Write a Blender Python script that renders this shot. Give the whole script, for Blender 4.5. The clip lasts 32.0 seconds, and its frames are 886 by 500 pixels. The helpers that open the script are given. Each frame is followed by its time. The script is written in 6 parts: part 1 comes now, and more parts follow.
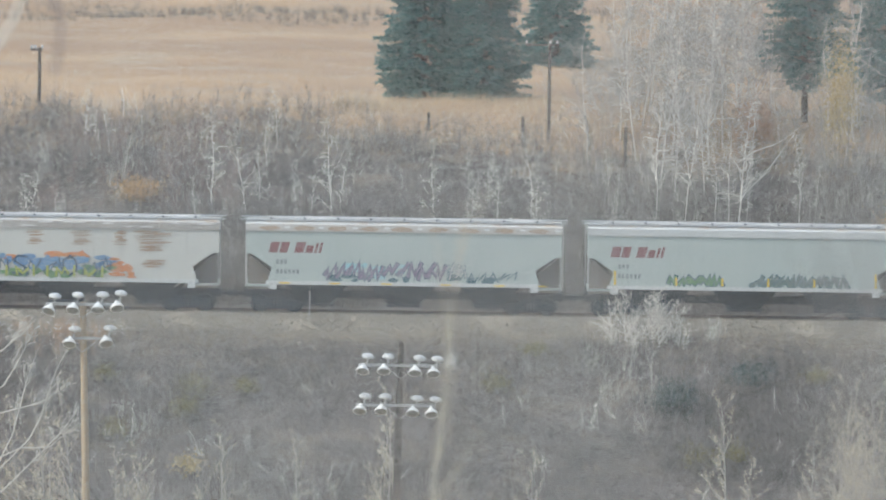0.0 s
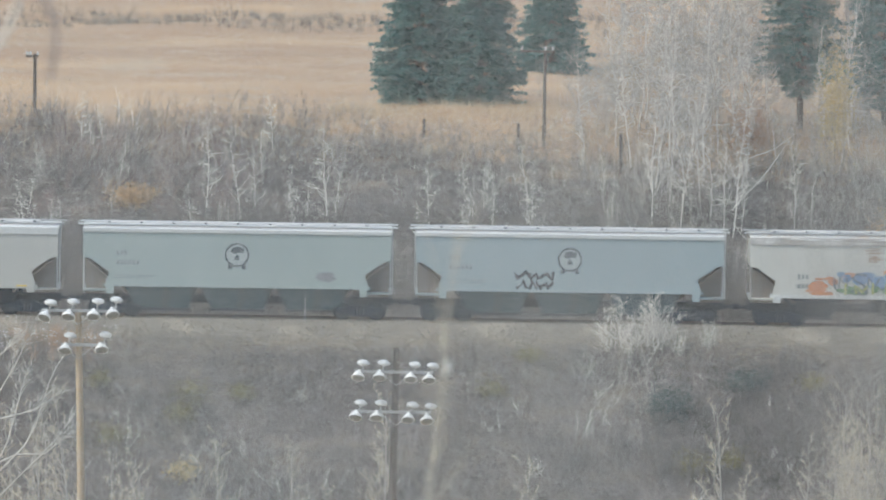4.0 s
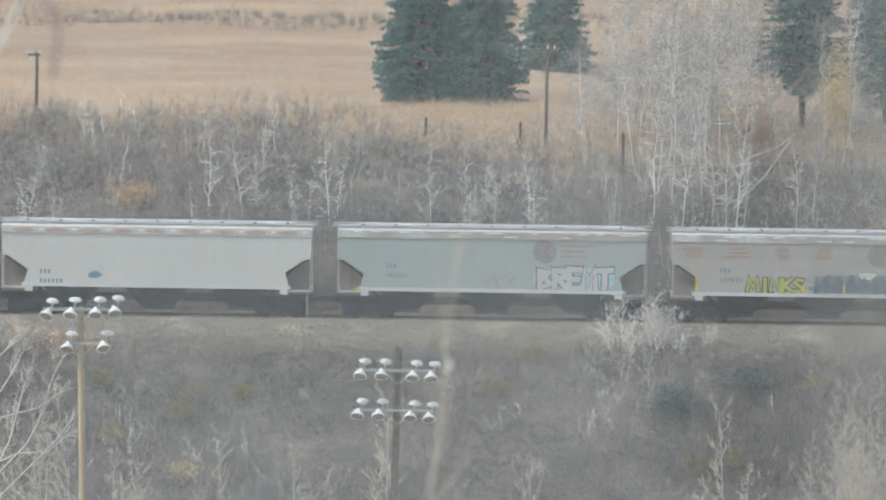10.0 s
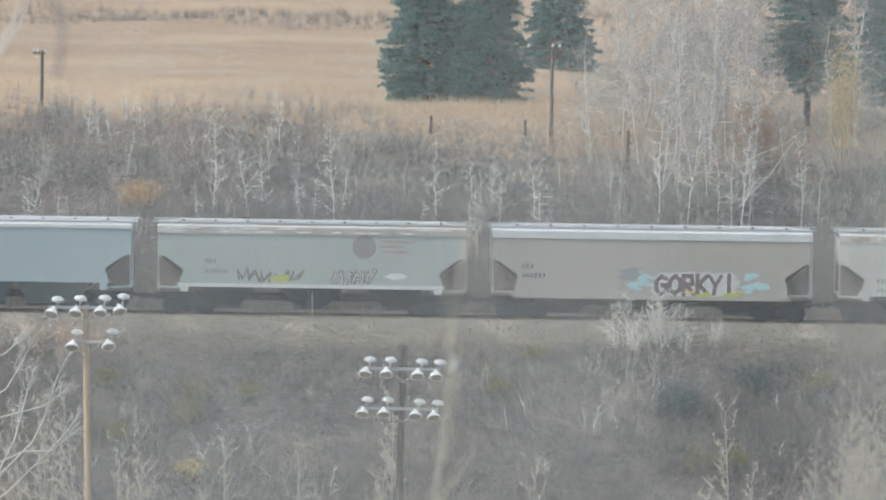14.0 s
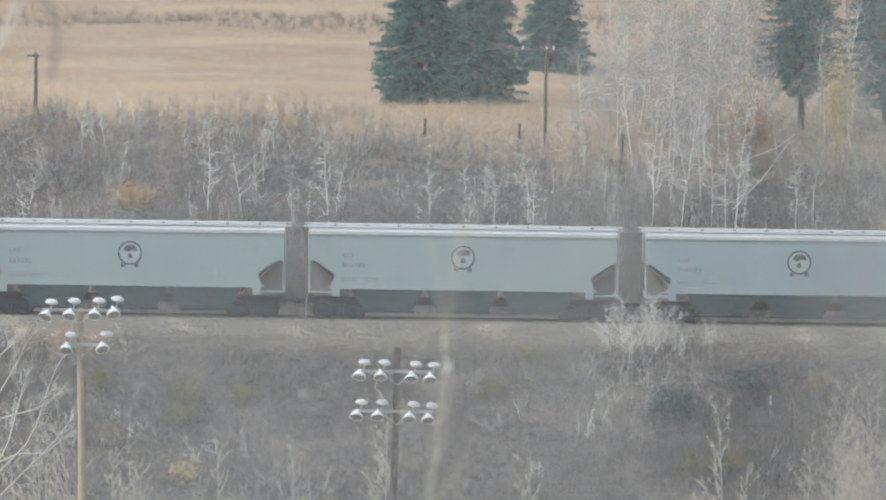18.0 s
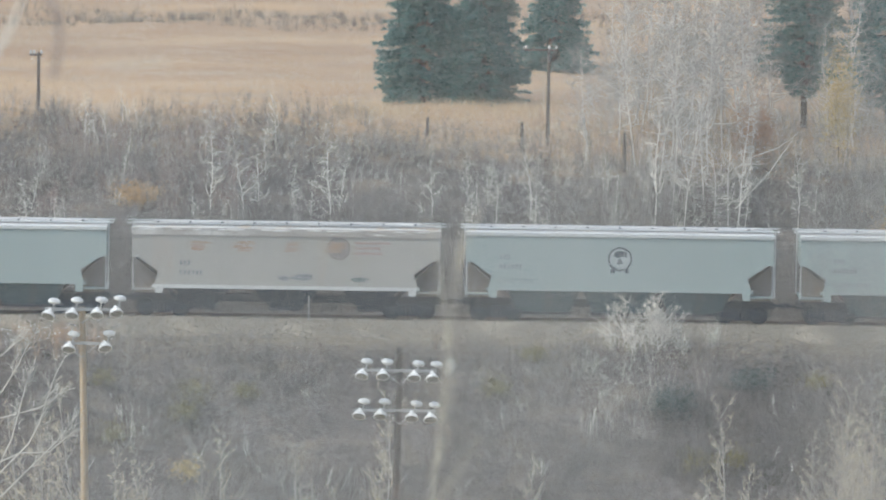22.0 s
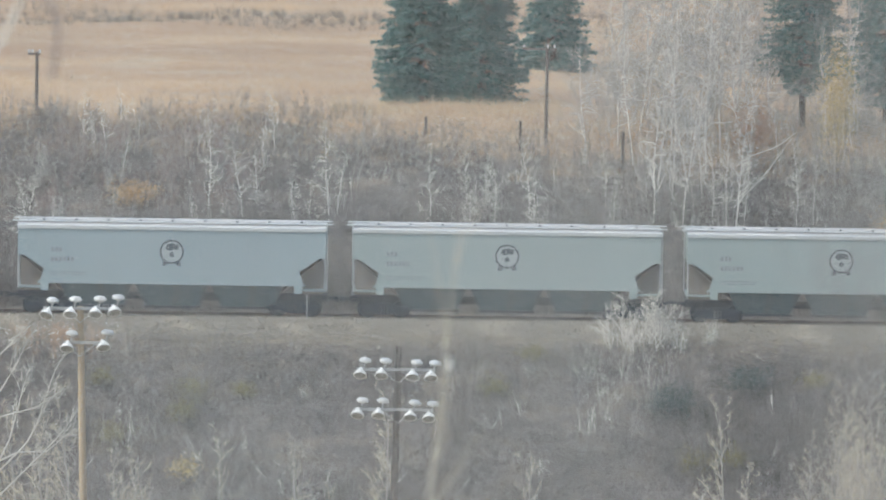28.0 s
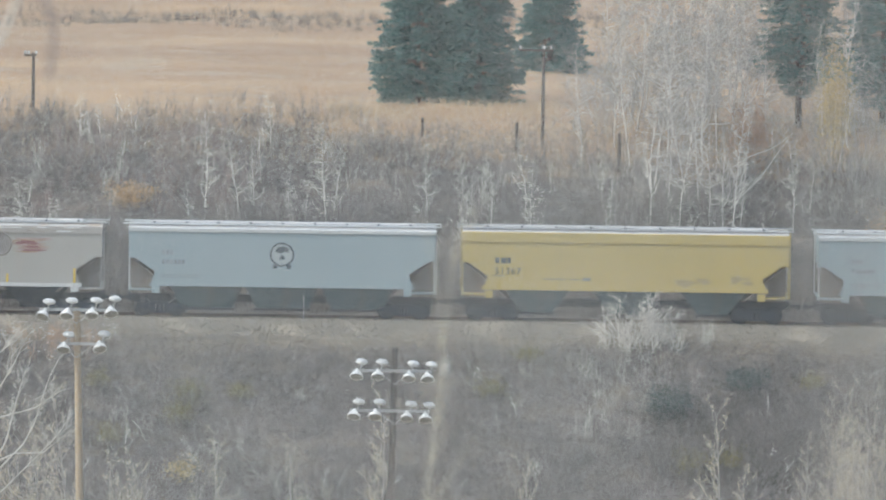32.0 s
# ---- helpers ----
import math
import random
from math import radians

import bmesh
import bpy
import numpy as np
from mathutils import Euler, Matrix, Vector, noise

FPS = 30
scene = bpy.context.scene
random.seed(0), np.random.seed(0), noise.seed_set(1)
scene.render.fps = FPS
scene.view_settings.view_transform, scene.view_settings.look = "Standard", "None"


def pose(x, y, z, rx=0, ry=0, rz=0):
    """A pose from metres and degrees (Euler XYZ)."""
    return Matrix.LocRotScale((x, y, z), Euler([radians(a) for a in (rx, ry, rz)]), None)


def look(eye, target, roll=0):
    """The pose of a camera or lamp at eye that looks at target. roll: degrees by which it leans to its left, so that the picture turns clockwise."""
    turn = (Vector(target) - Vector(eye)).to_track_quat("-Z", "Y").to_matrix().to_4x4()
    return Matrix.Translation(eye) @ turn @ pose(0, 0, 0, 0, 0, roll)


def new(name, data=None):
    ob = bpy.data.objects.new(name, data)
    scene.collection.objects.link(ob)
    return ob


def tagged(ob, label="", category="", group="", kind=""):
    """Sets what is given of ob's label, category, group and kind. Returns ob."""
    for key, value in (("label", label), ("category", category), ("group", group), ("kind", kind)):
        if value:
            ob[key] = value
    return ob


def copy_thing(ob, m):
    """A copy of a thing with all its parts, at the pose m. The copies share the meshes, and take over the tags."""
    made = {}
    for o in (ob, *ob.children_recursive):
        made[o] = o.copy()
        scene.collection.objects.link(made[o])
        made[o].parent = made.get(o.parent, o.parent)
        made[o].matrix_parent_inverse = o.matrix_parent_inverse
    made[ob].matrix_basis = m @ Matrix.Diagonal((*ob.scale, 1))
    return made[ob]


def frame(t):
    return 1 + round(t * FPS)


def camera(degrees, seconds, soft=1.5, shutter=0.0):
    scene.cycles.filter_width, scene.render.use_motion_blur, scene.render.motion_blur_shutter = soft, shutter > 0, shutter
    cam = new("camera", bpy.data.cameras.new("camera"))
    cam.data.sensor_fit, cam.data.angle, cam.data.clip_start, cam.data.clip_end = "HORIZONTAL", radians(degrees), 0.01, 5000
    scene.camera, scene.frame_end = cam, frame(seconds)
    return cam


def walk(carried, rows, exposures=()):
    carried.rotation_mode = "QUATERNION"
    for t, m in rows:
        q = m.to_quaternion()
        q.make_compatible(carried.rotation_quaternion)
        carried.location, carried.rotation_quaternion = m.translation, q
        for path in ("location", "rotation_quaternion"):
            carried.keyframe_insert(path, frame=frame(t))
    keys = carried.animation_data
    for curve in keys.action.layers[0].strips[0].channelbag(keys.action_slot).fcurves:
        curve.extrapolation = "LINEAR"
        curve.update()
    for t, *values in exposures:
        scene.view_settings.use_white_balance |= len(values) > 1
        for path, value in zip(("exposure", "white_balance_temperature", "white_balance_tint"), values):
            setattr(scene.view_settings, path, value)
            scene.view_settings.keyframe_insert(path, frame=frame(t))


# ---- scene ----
# The camera stands high on the valley side and trembles a little in the wind.
EYE, LEAN = (0, 0, 40.3), 0.83
cam = camera(7.539, 32.0, soft=2.0)
cam.data.dof.use_dof = True
cam.data.dof.focus_distance = 352
cam.data.dof.aperture_fstop = 4.5
EXPOSURE, KELVIN, TINT = 0.90, 6000, 1
walk(cam, [
        (0, look(EYE, (-0.181, 350, 3.294), LEAN)),
        (0.5, look(EYE, (-0.047, 350, 3.317), LEAN)),
        (1, look(EYE, (-0.046, 350, 3.474), LEAN)),
        (1.5, look(EYE, (-0.044, 350, 3.520), LEAN)),
        (2, look(EYE, (-0.091, 350, 3.655), LEAN)),
        (2.5, look(EYE, (-0.000, 350, 3.564), LEAN)),
        (3, look(EYE, (0.135, 350, 3.520), LEAN)),
        (3.5, look(EYE, (0.088, 350, 3.566), LEAN)),
        (5.5, look(EYE, (-0.000, 350, 3.791), LEAN)),
        (6, look(EYE, (-0.179, 350, 3.746), LEAN)),
        (6.5, look(EYE, (-0.271, 350, 3.746), LEAN)),
        (7, look(EYE, (-0.179, 350, 3.564), LEAN)),
        (7.5, look(EYE, (0.044, 350, 3.520), LEAN)),
        (8, look(EYE, (0.044, 350, 3.520), LEAN)),
        (8.5, look(EYE, (-0.000, 350, 3.608), LEAN)),
        (9, look(EYE, (-0.000, 350, 3.520), LEAN)),
        (9.5, look(EYE, (-0.157, 350, 3.744), LEAN)),
        (10, look(EYE, (-0.047, 350, 3.566), LEAN)),
        (10.5, look(EYE, (-0.046, 350, 3.699), LEAN)),
        (11, look(EYE, (0.091, 350, 3.699), LEAN)),
        (11.5, look(EYE, (0.047, 350, 3.745), LEAN)),
        (12, look(EYE, (-0.000, 350, 3.745), LEAN)),
        (12.5, look(EYE, (-0.022, 350, 3.655), LEAN)),
        (13, look(EYE, (-0.135, 350, 3.588), LEAN)),
        (13.5, look(EYE, (-0.271, 350, 3.542), LEAN)),
        (14, look(EYE, (-0.315, 350, 3.473), LEAN)),
        (14.5, look(EYE, (-0.315, 350, 3.385), LEAN)),
        (16.5, look(EYE, (-0.135, 350, 3.385), LEAN)),
        (17, look(EYE, (-0.047, 350, 3.567), LEAN)),
        (17.5, look(EYE, (0.044, 350, 3.610), LEAN)),
        (18, look(EYE, (-0.000, 350, 3.611), LEAN)),
        (18.5, look(EYE, (-0.091, 350, 3.520), LEAN)),
        (19, look(EYE, (-0.000, 350, 3.567), LEAN)),
        (19.5, look(EYE, (0.091, 350, 3.655), LEAN)),
        (20, look(EYE, (0.044, 350, 3.588), LEAN)),
        (20.5, look(EYE, (-0.091, 350, 3.520), LEAN)),
        (21, look(EYE, (-0.044, 350, 3.476), LEAN)),
        (21.5, look(EYE, (-0.044, 350, 3.520), LEAN)),
        (22, look(EYE, (-0.135, 350, 3.567), LEAN)),
        (22.5, look(EYE, (-0.181, 350, 3.567), LEAN)),
        (23, look(EYE, (-0.068, 350, 3.567), LEAN)),
        (23.5, look(EYE, (-0.091, 350, 3.520), LEAN)),
        (24, look(EYE, (-0.179, 350, 3.476), LEAN)),
        (24.5, look(EYE, (-0.091, 350, 3.385), LEAN)),
        (25, look(EYE, (-0.224, 350, 3.341), LEAN)),
        (25.5, look(EYE, (-0.225, 350, 3.476), LEAN)),
        (27.5, look(EYE, (0.044, 350, 3.476), LEAN)),
        (28, look(EYE, (-0.047, 350, 3.520), LEAN)),
        (28.5, look(EYE, (-0.135, 350, 3.429), LEAN)),
        (29, look(EYE, (0.044, 350, 3.385), LEAN)),
        (29.5, look(EYE, (0.044, 350, 3.476), LEAN)),
        (30, look(EYE, (-0.044, 350, 3.386), LEAN)),
        (30.5, look(EYE, (0.135, 350, 3.520), LEAN)),
        (31, look(EYE, (0.091, 350, 3.476), LEAN)),
        (31.5, look(EYE, (0.135, 350, 3.520), LEAN)),
        (32, look(EYE, (0.135, 350, 3.588), LEAN))],
     exposures=[(0, EXPOSURE, KELVIN, TINT), (32, EXPOSURE, KELVIN, TINT)])

# ---- light: a high, hazy autumn sun ----
SUN_EL, SUN_AZ = 48, 248      # degrees; azimuth clockwise from the way the camera looks
world = bpy.data.worlds.new("sky")
scene.world = world
world.use_nodes = True
sky = world.node_tree.nodes.new("ShaderNodeTexSky")
sky.sky_type, sky.sun_disc = "NISHITA", False
sky.sun_elevation, sky.sun_rotation = radians(SUN_EL), radians(SUN_AZ)
sky.dust_density, sky.air_density, sky.ozone_density = 4.0, 1.0, 1.0
background = world.node_tree.nodes["Background"]
background.inputs["Strength"].default_value = 0.15
world.node_tree.links.new(sky.outputs[0], background.inputs["Color"])
sun = new("sun", bpy.data.lights.new("sun", "SUN"))
sun.data.energy, sun.data.angle, sun.data.color = 0.72, radians(14), (1.0, 0.95, 0.88)
sx, sy = math.sin(radians(SUN_AZ)) * math.cos(radians(SUN_EL)), math.cos(radians(SUN_AZ)) * math.cos(radians(SUN_EL))
sun.matrix_world = look((sx * 100, sy * 100, 100 * math.sin(radians(SUN_EL))), (0, 0, 0))


# ---- materials ----
def material(name, colour, second=None, scale=3.0, rough=0.8, metal=0.0, bump=0.15, fine=40.0, stretch=(1, 1, 1), amount=0.6,
             patch=None, patch_scale=0.8, patch_from=0.55, spread=0.1, island=0.0, solid=0.0, speckle=1.0, thin=0.0):
    """Two-scale procedural surface: broad noise between two colours, fine grain, optional patches of a third colour."""
    m = bpy.data.materials.new(name)
    m.use_nodes = True
    nodes, link = m.node_tree.nodes, m.node_tree.links.new
    shader = nodes["Principled BSDF"]
    shader.inputs["Roughness"].default_value, shader.inputs["Metallic"].default_value = rough, metal
    shader.inputs["Specular IOR Level"].default_value = 0.25
    coords = nodes.new("ShaderNodeTexCoord")
    mapping = nodes.new("ShaderNodeMapping")
    mapping.inputs["Scale"].default_value = stretch
    link(coords.outputs["Object"], mapping.inputs["Vector"])

    def grain(size, detail=4.0):
        n = nodes.new("ShaderNodeTexNoise")
        n.inputs["Scale"].default_value, n.inputs["Detail"].default_value = size, detail
        link(mapping.outputs[0], n.inputs["Vector"])
        return n.outputs["Fac"]

    def mixed(a, b, fac, mode="MIX"):
        n = nodes.new("ShaderNodeMix")
        n.data_type, n.blend_type = "RGBA", mode
        for socket, value in ((n.inputs[6], a), (n.inputs[7], b)):
            if isinstance(value, tuple):
                socket.default_value = (*value[:3], 1)
            else:
                link(value, socket)
        if isinstance(fac, float):
            n.inputs[0].default_value = fac
        else:
            link(fac, n.inputs[0])
        return n.outputs[2]

    def ramp(value, low, high):
        n = nodes.new("ShaderNodeMapRange")
        n.inputs["From Min"].default_value, n.inputs["From Max"].default_value = low, high
        link(value, n.inputs["Value"])
        return n.outputs[0]

    second = second or tuple(c * 0.72 for c in colour)
    out = mixed(colour, second, ramp(grain(scale), 0.5 - amount / 2, 0.5 + amount / 2))
    if patch:
        out = mixed(out, patch, ramp(grain(patch_scale, 6.0), patch_from, patch_from + spread))
    speck = grain(fine, 2.0)
    out = mixed(out, tuple(c * (1 - 0.4 * speckle) for c in second), ramp(speck, 0.55, 0.9))
    info = None
    if island:
        info = nodes.new("ShaderNodeNewGeometry").outputs["Random Per Island"]
    if solid:
        info = nodes.new("ShaderNodeObjectInfo").outputs["Random"]
    if info is not None:
        n = nodes.new("ShaderNodeHueSaturation")
        link(ramp_out(nodes, link, info, 1 - max(island, solid), 1 + max(island, solid)), n.inputs["Value"])
        link(out, n.inputs["Color"])
        out = n.outputs[0]
    link(out, shader.inputs["Base Color"])
    if bump:
        b = nodes.new("ShaderNodeBump")
        b.inputs["Strength"].default_value, b.inputs["Distance"].default_value = bump, 0.02
        link(speck, b.inputs["Height"])
        link(b.outputs[0], shader.inputs["Normal"])
    if thin:
        through_light, both = nodes.new("ShaderNodeBsdfTranslucent"), nodes.new("ShaderNodeMixShader")
        link(out, through_light.inputs["Color"])
        both.inputs[0].default_value = thin
        link(shader.outputs[0], both.inputs[1])
        link(through_light.outputs[0], both.inputs[2])
        link(both.outputs[0], nodes["Material Output"].inputs["Surface"])
    return m


def ramp_out(nodes, link, value, low, high):
    n = nodes.new("ShaderNodeMapRange")
    n.inputs["To Min"].default_value, n.inputs["To Max"].default_value = low, high
    link(value, n.inputs["Value"])
    return n.outputs[0]


def blended(name, near, far, line, slant, width):
    """Ground cover that changes from one kind to another across a ragged line (metres away, nearer towards the right)."""
    m = bpy.data.materials.new(name)
    m.use_nodes = True
    nodes, link = m.node_tree.nodes, m.node_tree.links.new
    shader = nodes["Principled BSDF"]
    shader.inputs["Roughness"].default_value, shader.inputs["Specular IOR Level"].default_value = 0.95, 0.2
    coords = nodes.new("ShaderNodeTexCoord").outputs["Object"]

    def grain(size, stretch, detail=6.0):
        mapping = nodes.new("ShaderNodeMapping")
        mapping.inputs["Scale"].default_value = stretch
        link(coords, mapping.inputs["Vector"])
        n = nodes.new("ShaderNodeTexNoise")
        n.inputs["Scale"].default_value, n.inputs["Detail"].default_value = size, detail
        link(mapping.outputs[0], n.inputs["Vector"])
        return n.outputs["Fac"]

    def ranged(value, a, b, c=0.0, d=1.0):
        n = nodes.new("ShaderNodeMapRange")
        for socket, v in zip(n.inputs[1:5], (a, b, c, d)):
            socket.default_value = v
        link(value, n.inputs[0])
        return n.outputs[0]

    def mixed(a, b, fac):
        n = nodes.new("ShaderNodeMix")
        n.data_type = "RGBA"
        for socket, value in ((n.inputs[6], a), (n.inputs[7], b)):
            if isinstance(value, tuple):
                socket.default_value = (*value, 1)
            else:
                link(value, socket)
        link(fac, n.inputs[0])
        return n.outputs[2]

    def added(a, b):
        n = nodes.new("ShaderNodeMath")
        link(a, n.inputs[0])
        link(b, n.inputs[1])
        return n.outputs[0]

    def cover(kind):
        (first, second, third), stretch = kind
        out = mixed(first, second, ranged(grain(0.12, stretch), 0.38, 0.62))
        out = mixed(out, third, ranged(grain(0.5, stretch), 0.52, 0.68))
        return mixed(out, tuple(c * 0.7 for c in second), ranged(grain(7.0, (1, 1, 1), 3.0), 0.5, 0.85))

    axes = nodes.new("ShaderNodeSeparateXYZ")
    link(coords, axes.inputs[0])
    place = added(axes.outputs[1], ranged(axes.outputs[0], -8, 4, 0, slant))
    place = added(place, ranged(grain(0.35, (1, 1, 1), 8.0), 0.2, 0.8, -width, width))
    fac = ranged(place, line - 0.35 * width, line + 0.35 * width)
    speck = grain(11.0, (1, 1, 1), 2.0)
    b = nodes.new("ShaderNodeBump")
    b.inputs["Strength"].default_value, b.inputs["Distance"].default_value = 0.25, 0.05
    link(speck, b.inputs["Height"])
    link(b.outputs[0], shader.inputs["Normal"])
    link(mixed(cover(near), cover(far), fac), shader.inputs["Base Color"])
    return m


FAR_GROUND = blended("bank_litter_to_field_grass", (((0.135, 0.12, 0.105), (0.10, 0.09, 0.08), (0.20, 0.17, 0.135)), (1, 1, 1)),
                     (((0.40, 0.28, 0.17), (0.30, 0.205, 0.135), (0.34, 0.275, 0.20)), (0.25, 1.0, 1.0)), 400.0, 9.0, 7.0)
NEAR_GROUND = blended("embankment_litter_to_verge", (((0.125, 0.11, 0.10), (0.09, 0.08, 0.073), (0.19, 0.165, 0.13)), (1, 1, 1)),
                      (((0.185, 0.16, 0.128), (0.145, 0.128, 0.106), (0.24, 0.20, 0.145)), (0.5, 1.0, 1.0)), 344.0, 0.0, 2.2)
HILL = material("hillside_grass", (0.33, 0.25, 0.14), (0.25, 0.20, 0.12), 0.2, 0.95, fine=10)
BALLAST = material("ballast_gravel", (0.20, 0.18, 0.15), (0.165, 0.148, 0.125), 2.0, 0.95, fine=18, bump=0.5, patch=(0.29, 0.255, 0.205), patch_scale=0.5)
STONE = material("ballast_stone", (0.29, 0.26, 0.215), (0.25, 0.225, 0.185), 2.0, 0.9, fine=30, island=0.22)
PALE_STONE = material("pale_verge_stone", (0.42, 0.385, 0.32), (0.31, 0.28, 0.235), 2.0, 0.9, fine=30, island=0.4)
TIE = material("sleeper_wood", (0.16, 0.125, 0.10), (0.10, 0.085, 0.07), 3.0, 0.9, fine=40, stretch=(1, 0.2, 1), solid=0.25)
RAIL = material("rail_steel", (0.22, 0.17, 0.14), (0.15, 0.12, 0.10), 2.0, 0.55, 0.5)
TWIG = material("grey_brown_twigs", (0.205, 0.19, 0.18), (0.155, 0.143, 0.137), 0.35, 0.9, bump=0, fine=6, island=0.7)
TWIG_DARK = material("dark_willow_twigs", (0.155, 0.142, 0.13), (0.118, 0.109, 0.102), 0.3, 0.9, bump=0, fine=6, island=0.65)
TWIG_RED = material("reddish_dogwood_twigs", (0.31, 0.24, 0.21), (0.25, 0.20, 0.18), 0.3, 0.9, bump=0, fine=6, island=0.35)
TWIG_TAN = material("tan_dry_twigs", (0.60, 0.525, 0.40), (0.48, 0.42, 0.32), 0.5, 0.9, bump=0, fine=6, island=0.35)
TWIG_PALE = material("pale_dry_twigs", (0.62, 0.585, 0.52), (0.48, 0.455, 0.405), 0.5, 0.9, bump=0, fine=6, island=0.4)
# grey of the added twigs that stand in for haze
TWIG_HAZE = material("haze_grey_twigs", (0.55, 0.55, 0.54), (0.445, 0.445, 0.44), 0.5, 0.9, bump=0, fine=6, island=0.4)
TWIG_MID = material("grey_poplar_twigs", (0.38, 0.36, 0.33), (0.28, 0.268, 0.248), 0.5, 0.9, bump=0, fine=6, island=0.4)
BARK_PALE = material("pale_aspen_bark", (0.76, 0.73, 0.665), (0.61, 0.585, 0.53), 1.2, 0.85, fine=9, stretch=(1, 1, 0.3), patch=(0.2, 0.18, 0.16), patch_scale=2.5, patch_from=0.66)
BARK_GREY = material("grey_poplar_bark", (0.42, 0.395, 0.355), (0.32, 0.30, 0.275), 1.2, 0.85, fine=9, stretch=(1, 1, 0.3))
BARK_MID = material("pale_grey_poplar_bark", (0.70, 0.67, 0.61), (0.56, 0.535, 0.485), 1.2, 0.85, fine=9, stretch=(1, 1, 0.3))
BARK_DARK = material("dark_spruce_bark", (0.13, 0.105, 0.085), (0.09, 0.075, 0.06), 2.0, 0.9, fine=12, stretch=(1, 1, 0.3))
# needle colour lifted past its own tone to stand in for haze
NEEDLE = material("spruce_needles", (0.125, 0.245, 0.235), (0.10, 0.21, 0.205), 0.5, 0.6, bump=0, fine=4, island=0.25, thin=0.5)
JUNIPER = material("juniper_needles", (0.06, 0.09, 0.088), (0.045, 0.07, 0.07), 0.5, 0.75, bump=0, fine=4, island=0.3)
LEAF_OLIVE = material("olive_leaves", (0.25, 0.22, 0.09), (0.19, 0.17, 0.075), 1.0, 0.7, bump=0, fine=8, island=0.3, thin=0.3)
LEAF_GOLD = material("golden_leaves", (0.56, 0.42, 0.17), (0.47, 0.36, 0.17), 1.0, 0.7, bump=0, fine=8, island=0.3, thin=0.3)
LEAF_RUST = material("rusty_leaves", (0.60, 0.39, 0.185), (0.50, 0.32, 0.16), 1.0, 0.7, bump=0, fine=8, island=0.3, thin=0.3)
LEAF_RUSSET = material("russet_leaves", (0.46, 0.275, 0.175), (0.38, 0.235, 0.155), 1.0, 0.7, bump=0, fine=8, island=0.3, thin=0.3)
STRAW = material("straw_grass", (0.46, 0.35, 0.23), (0.37, 0.285, 0.19), 0.2, 0.9, bump=0, fine=6, island=0.3)
STRAW_DULL = material("dull_verge_grass", (0.29, 0.245, 0.185), (0.23, 0.195, 0.15), 0.2, 0.9, bump=0, fine=6, island=0.4)
WEED_RED = material("reddish_dry_weeds", (0.44, 0.30, 0.205), (0.35, 0.25, 0.175), 0.2, 0.9, bump=0, fine=6, island=0.35)
POLE_TAN = material("weathered_pole_wood", (0.42, 0.33, 0.225), (0.33, 0.26, 0.18), 1.5, 0.85, fine=18, stretch=(3, 3, 0.25))
POLE_DARK = material("creosoted_pole_wood", (0.14, 0.118, 0.10), (0.10, 0.086, 0.073), 1.5, 0.85, fine=18, stretch=(3, 3, 0.25))
POLE_BLACK = material("tarred_pole_wood", (0.052, 0.048, 0.04), (0.038, 0.035, 0.03), 1.5, 0.85, fine=18, stretch=(3, 3, 0.25))
ENAMEL = material("white_enamel", (0.74, 0.74, 0.72), (0.60, 0.60, 0.58), 2.0, 0.3, fine=25, bump=0.02, amount=1.0)
# glass colour darkened so that the lamp's underside looks shaded
LAMP_GLASS = material("underside_dark_lamp_glass", (0.27, 0.27, 0.265), (0.20, 0.20, 0.195), 5.0, 0.3, fine=20, bump=0.02)
CAP = material("weathered_cap_enamel", (0.56, 0.56, 0.54), (0.47, 0.47, 0.455), 3.0, 0.5, fine=14, bump=0.03)
GALV = material("galvanised_steel", (0.45, 0.45, 0.44), (0.36, 0.36, 0.35), 3.0, 0.5, 0.4, fine=25, bump=0.03)
INSULATOR = material("pale_insulator_glass", (0.66, 0.67, 0.66), None, 3.0, 0.2, bump=0)
BLACK = material("black_running_gear", (0.065, 0.07, 0.078), (0.05, 0.054, 0.06), 2.0, 0.75, fine=12, patch=(0.09, 0.085, 0.08), patch_scale=1.5)
# blue-black that includes the shade under the car body, for frames and bays
GEAR = material("shade_blue_black_gear", (0.03, 0.045, 0.065), (0.024, 0.035, 0.048), 2.0, 0.75, fine=12)
# dust patches over steel whose blue-dark base holds the shade under the cars
STEEL_DUST_SHADE = material("dusty_shade_blue_underframe", (0.055, 0.062, 0.075), (0.045, 0.05, 0.06), 1.2, 0.7, fine=12, patch=(0.10, 0.095, 0.09), patch_scale=0.9, patch_from=0.6)
# wheel colour darkened with the shade around the bogies
WHEEL = material("shade_blue_wheel_steel", (0.042, 0.052, 0.066), (0.034, 0.042, 0.052), 3.0, 0.6, 0.3, fine=20)
LADDER = material("dull_ladder_steel", (0.26, 0.27, 0.265), (0.21, 0.215, 0.21), 3.0, 0.7, fine=20)
# one brown for rust and for the shaded recess at the car ends
RUST_SHADE_PLATE = material("rust_and_shade_brown_plate", (0.235, 0.20, 0.178), (0.18, 0.158, 0.145), 1.0, 0.85, fine=9, patch=(0.28, 0.22, 0.175), patch_scale=0.7)


def paint(name, colour, rust=None, rust_from=0.62, second=None):
    """Weathered car paint: streaks down the sheets, dust, optional rust."""
    return material(name, colour, second or tuple(c * 0.86 for c in colour), 0.5, 0.55, bump=0.02, fine=5, stretch=(1.3, 1, 0.22), amount=0.9,
                    patch=rust, patch_scale=0.55, patch_from=rust_from, spread=0.16, speckle=0.2)


